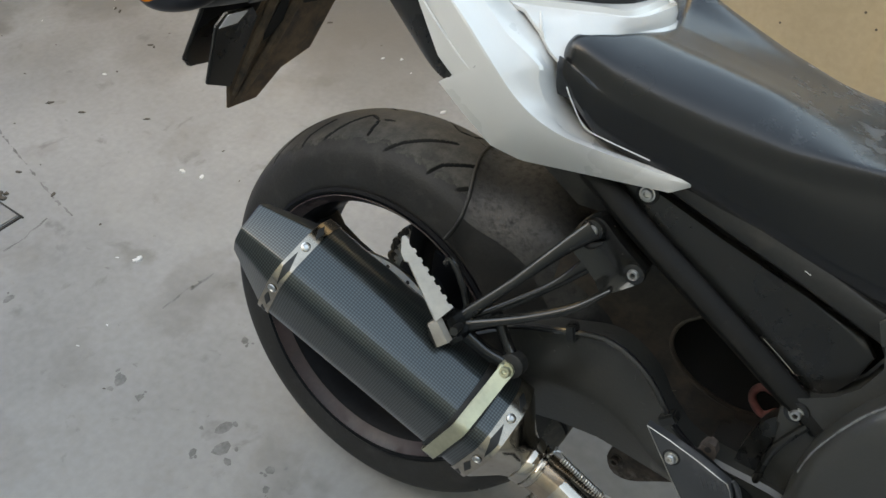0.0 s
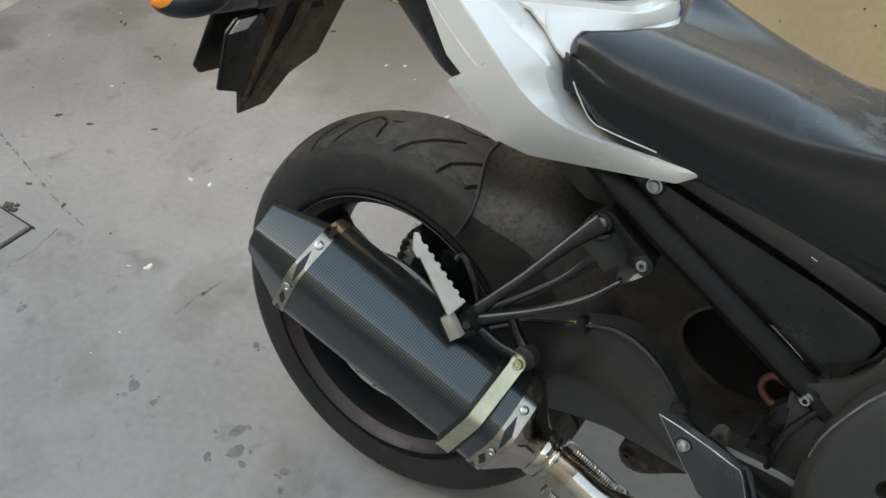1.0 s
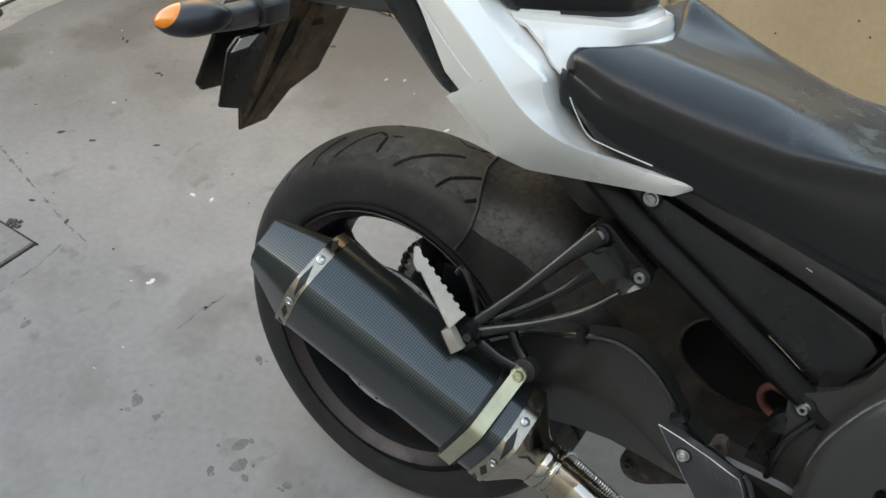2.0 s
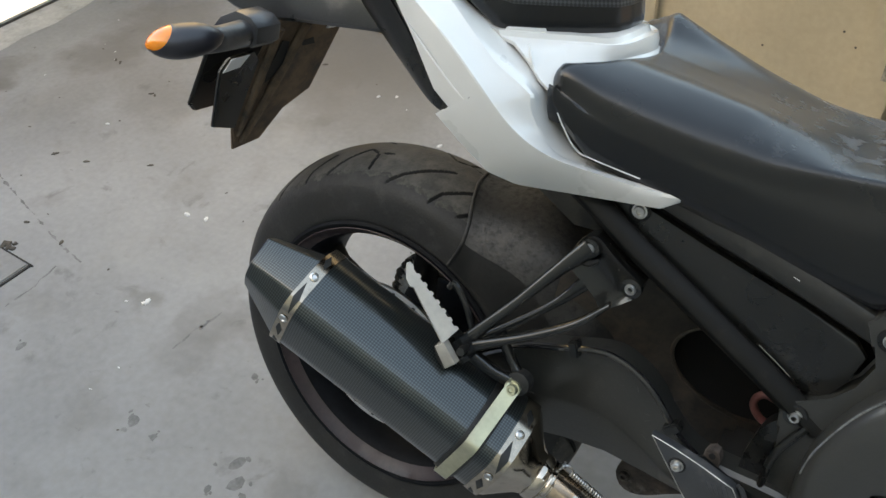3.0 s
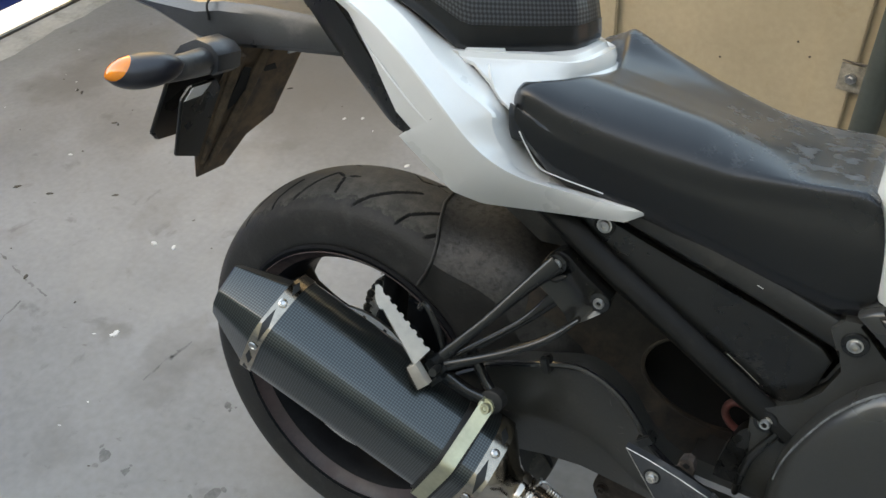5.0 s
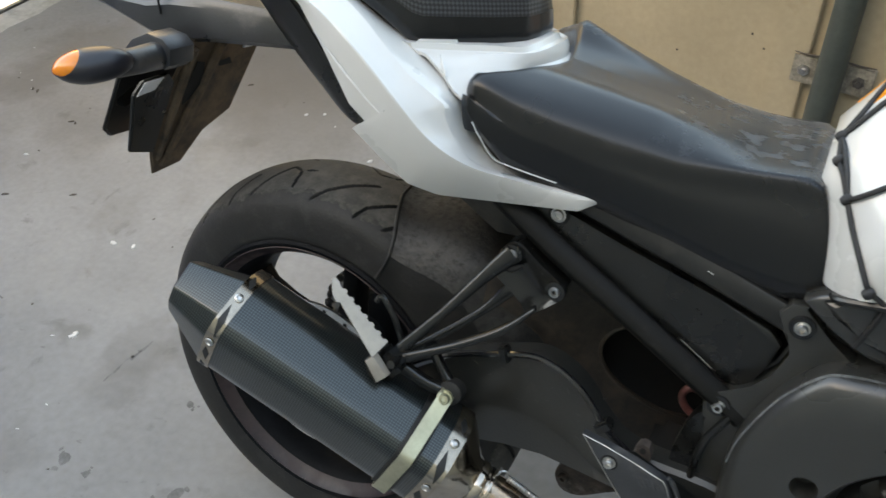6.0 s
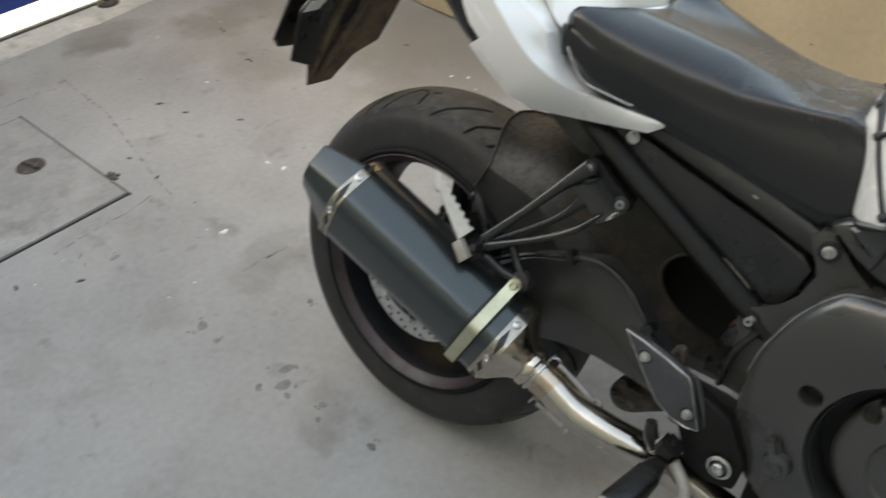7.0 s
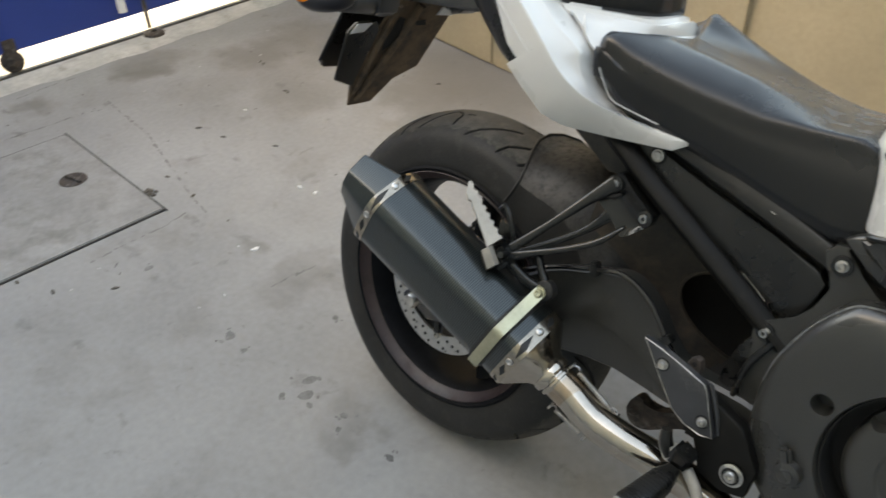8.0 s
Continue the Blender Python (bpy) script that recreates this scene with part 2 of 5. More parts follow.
BROWN = material("mud_black", (0.022, 0.0155, 0.0115), 0.62, vary=0.4, scale=26, fine=140, bump=0.3, dust=(0.17, 0.115, 0.075), dust_amount=0.85, dust_scale=24)
COVER = material("engine_black", (0.029, 0.0288, 0.0268), 0.29, spec=0.75, vary=0.15, scale=7, fine=300, bump=0.05, rough_vary=0.1)
SWING = material("swingarm_black", (0.027, 0.0267, 0.0245), 0.34, spec=0.6, vary=0.2, scale=14, fine=240, bump=0.1, dust=(0.06, 0.056, 0.05), dust_amount=0.25, dust_scale=30)
# near-black that paints shade into hollows and hole marks; hidden parts use it too
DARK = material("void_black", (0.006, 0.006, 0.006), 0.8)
VINYL = material("seat_vinyl", (0.003, 0.0031, 0.0036), 0.26, spec=0.5, vary=0.14, scale=9, fine=480, bump=0.1, rough_vary=0.06)
VINYL.node_tree.nodes["Principled BSDF"].inputs["Sheen Weight"].default_value = 0.2
VINYL.node_tree.nodes["Principled BSDF"].inputs["Sheen Roughness"].default_value = 0.4
VINYL.node_tree.nodes["Principled BSDF"].inputs["Sheen Tint"].default_value = (0.82, 0.9, 1.0, 1.0)
add_smears(VINYL, (0.15, 0.155, 0.163), 0.42, 0.56, 0.812, 0.822)
PEARL = material("pearl_white", (0.615, 0.612, 0.595), 0.28, coat=0.8, vary=0.05, scale=8, fine=900, bump=0.02, rough_vary=0.06)
GLOSS = material("gloss_black", (0.012, 0.012, 0.013), 0.16, coat=0.5, vary=0.2, bump=0.02, rough_vary=0.06)
SHELL = material("indicator_black", (0.014, 0.0135, 0.018), 0.34, spec=0.6, vary=0.2, bump=0.03)
ORANGE = material("amber_lens", (0.78, 0.21, 0.01), 0.16, coat=0.6, vary=0.12, scale=60, bump=0.05)
DECAL = material("decal_orange", (0.86, 0.3, 0.02), 0.25, coat=0.6, vary=0.06, bump=0.0)
CORD = material("cord_black", (0.014, 0.014, 0.015), 0.6, vary=0.3, scale=300, fine=700, bump=0.4)
WORN_GLINT = material("worn_glint_paint", (0.16, 0.163, 0.165), 0.4, metal=0.3, vary=0.5, scale=60, bump=0.3, dust=(0.04, 0.041, 0.043), dust_amount=0.6, dust_scale=160)
PINK = material("faded_tag", (0.42, 0.27, 0.28), 0.6, vary=0.3, scale=80)
RED = material("spring_red", (0.20, 0.075, 0.072), 0.5, vary=0.3, scale=40)
GREYPL = material("grey_plastic", (0.034, 0.0355, 0.039), 0.33, spec=0.7, vary=0.15, scale=18, fine=220, bump=0.1, dust=(0.16, 0.15, 0.14), dust_amount=0.35)
CARBON = weave_material("carbon", 0.0024, (0.019, 0.023, 0.0235), (0.058, 0.070, 0.070), 0.34, 0.8, 0.75)
CUTOUT = material("shadowed_carbon", (0.012, 0.013, 0.013), 0.5)
GRIP = weave_material("grip_vinyl", 0.0034, (0.005, 0.005, 0.0055), (0.055, 0.057, 0.062), 0.36, 0.0)

# ---- mesh helpers ----


def part(name, bm, mat, parent=None, label="", sharp=38.0):
    """One mesh object out of a bmesh, under a thing or a part."""
    bmesh.ops.recalc_face_normals(bm, faces=bm.faces)
    me = bpy.data.meshes.new(name)
    bm.to_mesh(me)
    bm.free()
    me.shade_smooth()
    me.set_sharp_from_angle(angle=radians(sharp))
    for m in (mat if isinstance(mat, (list, tuple)) else (mat,)):
        me.materials.append(m)
    ob = new(name, me)
    while parent and parent.parent and parent.parent.parent:
        parent = parent.parent
    if parent:
        ob.parent = parent
    return tagged(ob, label)


def curve_through(points, count, closed=False):
    """count points on a smooth curve through the given ones."""
    p = [Vector(q) for q in points]
    k = len(p)
    spans = k if closed else k - 1
    out = []
    for i in range(count):
        u = i * spans / (count if closed else count - 1)
        j = min(int(u), spans - 1)
        f = u - j
        if closed:
            a, b, c, d = (p[(j + o) % k] for o in (-1, 0, 1, 2))
        else:
            b, c = p[j], p[j + 1]
            a = p[j - 1] if j > 0 else b * 2 - c
            d = p[j + 2] if j + 2 < k else c * 2 - b
        out.append(0.5 * ((b * 2) + (c - a) * f + (a * 2 - b * 5 + c * 4 - d) * f * f + (b * 3 - a - c * 3 + d) * f ** 3))
    return out


def loft(rings, closed=True, caps=True, bm=None):
    """A skin over rings of equal count; uv holds metres along girth and length."""
    bm = bm or bmesh.new()
    uv = bm.loops.layers.uv.verify()
    rows = [[bm.verts.new(q) for q in ring] for ring in rings]
    k = len(rows[0])
    along = 0.0
    for i in range(len(rows) - 1):
        a, b = rows[i], rows[i + 1]
        step = (b[0].co - a[0].co).length
        girth = 0.0
        for j in range(k if closed else k - 1):
            h = (j + 1) % k
            wide = (a[h].co - a[j].co).length
            quad = [a[j], a[h], b[h], b[j]]
            if len({tuple(v.co) for v in quad}) < 3:
                continue
            f = bm.faces.new(quad)
            for lp, c in zip(f.loops, ((girth, along), (girth + wide, along), (girth + wide, along + step), (girth, along + step))):
                lp[uv].uv = c
            girth += wide
        along += step
    if caps and closed:
        for row in (rows[0], rows[-1]):
            if len({tuple(v.co) for v in row}) > 2:
                bm.faces.new(row)
    return bm


def shell(rings, thick, out=None):
    """An open skin given a thickness towards its inside."""
    bm = loft(rings, closed=False, caps=False)
    bmesh.ops.recalc_face_normals(bm, faces=bm.faces)
    bmesh.ops.solidify(bm, geom=bm.faces[:], thickness=thick)
    return bm


def tube(points, radius, sides=10, count=0, bm=None, caps=True):
    """A round bar along a curve; radius is a number or one per given point."""
    pts = curve_through(points, count) if count else [Vector(q) for q in points]
    rad = [radius] * len(pts)
    if isinstance(radius, (list, tuple)):
        rad = [float(np.interp(i / (len(pts) - 1) * (len(radius) - 1), range(len(radius)), radius)) for i in range(len(pts))]
    rings, side = [], None
    for i, q in enumerate(pts):
        d = (pts[min(i + 1, len(pts) - 1)] - pts[max(i - 1, 0)]).normalized()
        if side is None:
            side = d.orthogonal().normalized()
        side = (side - d * side.dot(d)).normalized()
        other = d.cross(side)
        rings.append([q + (side * math.cos(a) + other * math.sin(a)) * rad[i] for a in (math.tau * s / sides for s in range(sides))])
    return loft(rings, caps=caps, bm=bm)


def lathe(profile, centre, axis, sides=24, bm=None, start=0.0, closed_profile=False):
    """A body turned about an axis: profile of (radius, height along the axis)."""
    axis = Vector(axis).normalized()
    u = axis.orthogonal().normalized()
    v = axis.cross(u)
    c = Vector(centre)
    prof = list(profile) + ([profile[0]] if closed_profile else [])
    rings = [[c + axis * h + (u * math.cos(a) + v * math.sin(a)) * max(r, 1e-5) for a in (start + math.tau * s / sides for s in range(sides))] for r, h in prof]
    return loft(rings, caps=not closed_profile, bm=bm)


def plate(outline, y0, y1, bevel=0.002, smooth=0, bm=None, slope=0.0, x_ref=0.0):
    """A plate with an outline in x and z and its faces at y0 and y1 (y grows by slope along x)."""
    pts = [(x, 0, z) for x, z in outline]
    if smooth:
        pts = curve_through(pts, smooth, True)
    bm = bm or bmesh.new()
    have = set(bm.edges)
    a = [bm.verts.new((q[0], y0 + slope * (q[0] - x_ref), q[2])) for q in pts]
    b = [bm.verts.new((q[0], y1 + slope * (q[0] - x_ref), q[2])) for q in pts]
    k = len(pts)
    bm.faces.new(a)
    bm.faces.new(b[::-1])
    for i in range(k):
        bm.faces.new((a[i], a[(i + 1) % k], b[(i + 1) % k], b[i]))
    if bevel:
        edges = [e for e in bm.edges if e not in have and len({v in a for v in e.verts}) == 1]
        bmesh.ops.bevel(bm, geom=edges, offset=bevel, segments=2, affect="EDGES", profile=0.6)
    return bm


def box(size, m=None, bevel=0.0, bm=None):
    """A block of the given size, its middle at the pose m."""
    bm = bm or bmesh.new()
    got = bmesh.ops.create_cube(bm, size=1.0)["verts"]
    bmesh.ops.transform(bm, matrix=(m or Matrix()) @ Matrix.Diagonal((*size, 1)), verts=got)
    if bevel:
        bmesh.ops.bevel(bm, geom=list({e for v in got for e in v.link_edges}), offset=bevel, segments=2, affect="EDGES")
    return bm


def carved(bm, cutters):
    """A solid with other solids cut out of it."""
    obs = []
    for one in (bm, *cutters):
        bmesh.ops.recalc_face_normals(one, faces=one.faces)
        me = bpy.data.meshes.new("carve")
        one.to_mesh(me)
        one.free()
        obs.append(new("carve", me))
    for tool in obs[1:]:
        mod = obs[0].modifiers.new("cut", "BOOLEAN")
        mod.operation, mod.solver, mod.object = "DIFFERENCE", "EXACT", tool
    made = bpy.data.meshes.new_from_object(obs[0].evaluated_get(bpy.context.evaluated_depsgraph_get()))
    out = bmesh.new()
    out.from_mesh(made)
    for ob in obs:
        bpy.data.objects.remove(ob)
    return out


def grown(sec, d, scale=1.0, mid=(0.258, 0.446)):
    out = []
    for v, u in sec:
        w = Vector((v - mid[0], u - mid[1]))
        w = w * scale + w.normalized() * d
        out.append((mid[0] + w.x, mid[1] + w.y))
    return out


def screw(parent, at, axis, r, h=0.006, name="bolt", mat=None, label=""):
    """A round socket-head bolt on a washer."""
    bm = lathe([(r * 1.28, -0.002), (r * 1.28, 0.001), (r * 1.02, 0.0012), (r, h * 0.7), (r * 0.86, h), (r * 0.5, h), (r * 0.46, h * 0.3), (0, h * 0.3)], at, axis, 18)
    return part(name, bm, mat or BOLT, parent, label)


# ---- yard ----
bm = bmesh.new()
n = 1500.0
for q in ((-n, -n, 0), (n, -n, 0), (n, n, 0), (-n, n, 0)):
    bm.verts.new(q)
bm.faces.new(bm.verts)
floor = tagged(part("ground", bm, CONCRETE), "worn grey concrete yard floor with stains and dust", "floor", kind="structure")

wall_turn = math.degrees(math.atan(-0.13))
wall_pose = pose(0, 1.175, 0, 0, 0, wall_turn)
wall = tagged(part("wall_north", box((8.0, 0.2, 1.2), wall_pose @ pose(2.9, 0.1, 0.6), 0.008), WALL), "cream painted rendered yard wall with dirt specks", "wall", kind="structure")

# unseen upper part made taller to hold sky light off the floor
tagged(part("wall_northwest", box((1.996, 0.24, 2.3), wall_pose @ pose(-2.1, 0.12, 1.15), 0.008), WALL), "taller cream painted wall beside the gate", "wall", kind="structure")
# added out of view, tall enough to block the sun
sun_blocker = tagged(part("sun_blocker_south", box((10.2, 0.25, 5.0), pose(0.6, -3.2, 2.5), 0.01), BLOCKER), "plain plastered house wall behind the yard", "wall", kind="structure")
# east side closed by an added, unseen wall that limits the light
closing = tagged(part("light_blocker_east", box((0.25, 6.0, 3.0), pose(5.5, -0.9, 1.5), 0.01), BLOCKER), "plain plastered wall closing the yard", "wall", kind="structure")
# overhead slab added out of view to cut sky light and reflections
sky_blocker = tagged(part("sky_blocker_slab", box((3.4, 2.9, 0.1), pose(3.95, -0.15, 2.5), 0.01), BLOCKER), "plain canopy roof over part of the yard", "roof", kind="structure")
# another added wall out of view, closing off western light
tagged(part("light_blocker_west", box((0.2, 1.9, 3.0), pose(-2.6, -2.42, 1.5), 0.01), BLOCKER), "plain plastered wall beside the gate", "wall", kind="structure")

# ---- gate ----
gate = tagged(new("gate"), "blue sheet metal sliding gate on rollers over a floor track", "gate")
gate.location = (-2.52, 0.3, 0)
part("panel", box((0.03, 3.6, 1.48), pose(0, 0, 0.81), 0.004), BLUE, gate)
for y in (-1.75, 0.62, 1.75):
    part("stile", box((0.05, 0.05, 1.46), pose(0.03, y, 0.83), 0.006), BLUE, gate)
for y in (-0.26, 0.98):
    r = part("roller", lathe([(0, -0.014), (0.036, -0.014), (0.044, -0.008), (0.036, 0), (0.044, 0.008), (0.036, 0.014), (0, 0.014)], (0.06, y, 0.052), (1, 0, 0), 24), RUST, gate, "rusty gate roller")
    part("fork", box((0.012, 0.05, 0.1), pose(0.082, y, 0.095), 0.003), RUST, r)
    part("axle", lathe([(0, 0), (0.01, 0), (0.01, 0.06), (0, 0.06)], (0.04, y, 0.052), (1, 0, 0), 12), RUST, r)
part("drop_bolt", tube([(0.05, 0.33, 0.9), (0.05, 0.33, 0.012)], 0.009, 10), RAIL, gate, "dark steel drop bolt")
part("bolt_guide", box((0.05, 0.07, 0.03), pose(0.05, 0.33, 0.5), 0.004), RAIL, gate)
part("pull", tube([(0.02, 0.2, 0.45), (0.07, 0.21, 0.4), (0.07, 0.22, 0.22), (0.065, 0.225, 0.115)], 0.018, 12, 14), WHITE_METAL, gate, "white tube handle")
track = tagged(part("gate_track", box((0.03, 4.2, 0.016), pose(-2.44, 0.2, 0.006), 0.004), RAIL), "worn dark steel gate track set in the floor", "track", kind="structure")
# pale strip widened inwards, standing in for sunlit floor
sill_edge = [(-2.29 + 0.02 * math.sin(0.23 * k) + 0.008 * math.sin(1.3 * k + 0.6) + 0.005 * math.sin(3.7 * k + 1), -1.9 + 4.2 * k / 60) for k in range(61)]
bm = bmesh.new()
rows = [(bm.verts.new((-2.424, y, 0.007)), bm.verts.new((x - 0.05, y, 0.0035)), bm.verts.new((x, y, 0.0004))) for x, y in sill_edge]
for p, q in zip(rows, rows[1:]):
    bm.faces.new((p[0], p[1], q[1], q[0]))
    bm.faces.new((p[1], p[2], q[2], q[1]))
sill = tagged(part("threshold", bm, SUNLIT_SILL), "pale worn concrete sill along the gate track", "sill", kind="structure")
socket = tagged(part("bolt_socket", lathe([(0, 0), (0.045, 0), (0.045, 0.014), (0.035, 0.02), (0.014, 0.02), (0.014, 0.004), (0, 0.004)], (-2.40, 0.61, 0.0), (0, 0, 1), 18), RUST), "rusty ring socket for the gate bolt", "socket")

# ---- chamber lid in the floor ----
lid_pose = pose(-1.49, -0.31, 0.0, 0, 0, -1.3)
lid = tagged(new("chamber_lid"), "square stained concrete drain cover set flush in the floor", "drain cover")
lid.matrix_world = lid_pose
bm = box((0.665, 0.62, 0.012), pose(0, -0.07, 0.0), 0.003)
part("slab", bm, LID, lid)
for sx, sy, wx, wy, px, py in ((0.69, 0.004, 0, 0, 0, 0.2425), (0.69, 0.009, 0, 0, 0, -0.3845), (0.0075, 0.63, 0, 0, 0.3365, -0.07), (0.004, 0.63, 0, 0, -0.335, -0.07)):
    part("joint", box((sx, sy, 0.006), pose(px, py, 0.0005)), GAP, lid)
for px, py in ((-0.02, 0.125), (0.025, -0.265)):
    h = part("lift_hole", lathe([(0.044, 0.004), (0.042, 0.0082), (0.037, 0.0085), (0.033, 0.0066), (0, 0.0064)], (px, py, 0), (0, 0, 1), 20), RUST, lid, "rusty lifting recess")
    part("lift_bar", tube([(px - 0.034, py - 0.008, 0.009), (px, py, 0.0125), (px + 0.034, py + 0.008, 0.009)], 0.005, 8, 8), RUST, h)

# ---- post and clamps at the wall ----
post = tagged(new("drain_pipe"), "dark grey-green painted pipe clamped to the cream wall", "pipe")
post.matrix_world = wall_pose @ pose(0.567, -0.035, 0)
part("shaft", lathe([(0, 0.0), (0.03, 0.0), (0.03, 1.15), (0, 1.15)], (0, 0, 0), (0, 0, 1), 28), POST, post)
for sx in (-1, 1):
    c = part("clamp_plate", box((0.07, 0.012, 0.07), pose(sx * 0.052, 0.027, 0.385), 0.003), CLAMP, post, "paint-smeared clamp plate")
    part("clamp_bolt", lathe([(0, 0), (0.013, 0), (0.013, 0.006), (0.007, 0.007), (0.007, 0.014), (0, 0.014)], (sx * 0.058, 0.021, 0.385), (0, -1, 0), 6), BOLT if sx < 0 else RAIL, c)
    part("rust_line", tube([(sx * 0.085, 0.02, 0.424), (sx * 0.055, 0.019, 0.4225), (sx * 0.02, 0.02, 0.425)], [0.001, 0.0028, 0.0016], 6, 8), CHIP, c)
strip = tagged(part("trim", box((0.085, 0.012, 1.18), wall_pose @ pose(0.47, -0.006, 0.59), 0.003), WALL), "cream painted flat strip on the wall", "trim", kind="structure")
tagged(part("trim", box((0.05, 0.016, 1.18), wall_pose @ pose(-0.09, -0.008, 0.59), 0.003), WALL), "cream painted raised strip on the wall", "trim", kind="structure")

specks = bmesh.new()
speck_rng = random.Random(9)
for k in range(40):
    along, up = speck_rng.uniform(-1.6, 1.4), speck_rng.uniform(0.03, 0.82) ** 1.3
    lathe([(0, 0), (1, 0), (0.6, 0.0006), (0, 0.0007)], (0, 0, 0), (0, -1, 0), 7, bm=specks)
    specks.verts.ensure_lookup_table()
    size = speck_rng.uniform(0.0008, 0.0024)
    for v in specks.verts[-28:]:
        v.co = Vector((along + v.co.x * size, v.co.y - 0.0003, up + v.co.z * size * speck_rng.uniform(0.9, 1.3)))
for along, up in ((0.379, 0.433), (0.411, 0.404), (0.21, 0.351)):
    lathe([(0, 0), (0.003, 0), (0.002, 0.0007), (0, 0.0008)], (along, 0, up), (0, -1, 0), 8, bm=specks)
specks.transform(wall_pose)
tagged(part("wall_specks", specks, CHIP), "dark dirt specks on the cream wall", "specks", kind="stuff")

# ---- motorcycle: x ahead, y to its left, z up, leaning on its stand ----
bike = tagged(new("motorcycle"), "white and black motorcycle with a carbon muffler, leaning on its stand", "motorcycle")
LEAN, HUB = radians(14.926), 0.315
bike.matrix_world = Matrix.Translation((0, 0, 0.3086)) @ Matrix.Rotation(-LEAN, 4, "X") @ Matrix.Translation((0, 0, -HUB))
C = Vector((-0.007, -0.003, HUB + 0.005))


def ring_point(r, angle, y):
    return C + Vector((r * math.cos(angle), y, r * math.sin(angle)))


# rear wheel
rim_profile = [(0.233, -0.086), (0.2285, -0.089), (0.222, -0.086), (0.2175, -0.078), (0.206, -0.066), (0.197, -0.04), (0.193, 0.0), (0.197, 0.04), (0.206, 0.066), (0.2175, 0.078),
               (0.222, 0.086), (0.2285, 0.089), (0.233, 0.086), (0.224, 0.074), (0.215, 0.0), (0.224, -0.074)]
wheel = part("rear_wheel", lathe(rim_profile, C, (0, 1, 0), 120, closed_profile=True), RIM, bike, "black cast wheel rim with dusty lip")
part("rim_stripe", lathe([(0.2225, -0.0872), (0.2180, -0.0785), (0.2085, -0.0692), (0.2070, -0.0700), (0.2168, -0.0797), (0.2212, -0.0880)], C, (0, 1, 0), 120, closed_profile=True), STRIPE, wheel, "worn dark red rim tape")
part("hub", lathe([(0, -0.075), (0.03, -0.075), (0.034, -0.06), (0.05, -0.05), (0.058, -0.02), (0.058, 0.02), (0.05, 0.05), (0.07, 0.075), (0.07, 0.085), (0, 0.085)], C, (0, 1, 0), 40), RIM, wheel)
for k in range(5):
    a0 = radians(152 + 72 * k)
    rings = []
    for r, half, deep, twist in ((0.045, 0.026, 0.03, 0.0), (0.08, 0.019, 0.026, 0.02), (0.13, 0.016, 0.022, 0.04), (0.17, 0.018, 0.022, 0.05), (0.2, 0.03, 0.03, 0.055)):
        a = a0 + twist
        out, side = Vector((math.cos(a), 0, math.sin(a))), Vector((-math.sin(a), 0, math.cos(a)))
        rings.append([C + out * r + side * (half * math.copysign(abs(math.cos(s)) ** 0.6, math.cos(s))) + Vector((0, deep * math.copysign(abs(math.sin(s)) ** 0.6, math.sin(s)), 0))
                      for s in (math.tau * i / 16 for i in range(16))])
    part("spoke", loft(rings), RIM, wheel)


# groove lines of one eighth of the tread: distance from the middle, and degrees round the wheel
GROOVES = [((0.0178, 0.0392, 0.0723), (32.6, 37.3, 43.2)), ((0.0178, 0.0293), (32.6, 29.0)), ((0.0227, 0.0293), (25.1, 29.0)), ((0.0293, 0.0637), (29.0, 28.4)),
           ((0.0138, 0.0342, 0.0558, 0.0753), (6.9, 12.4, 17.7, 21.3)), ((0.0279, 0.0569, 0.0762), (-1.1, 5.1, 6.9))]


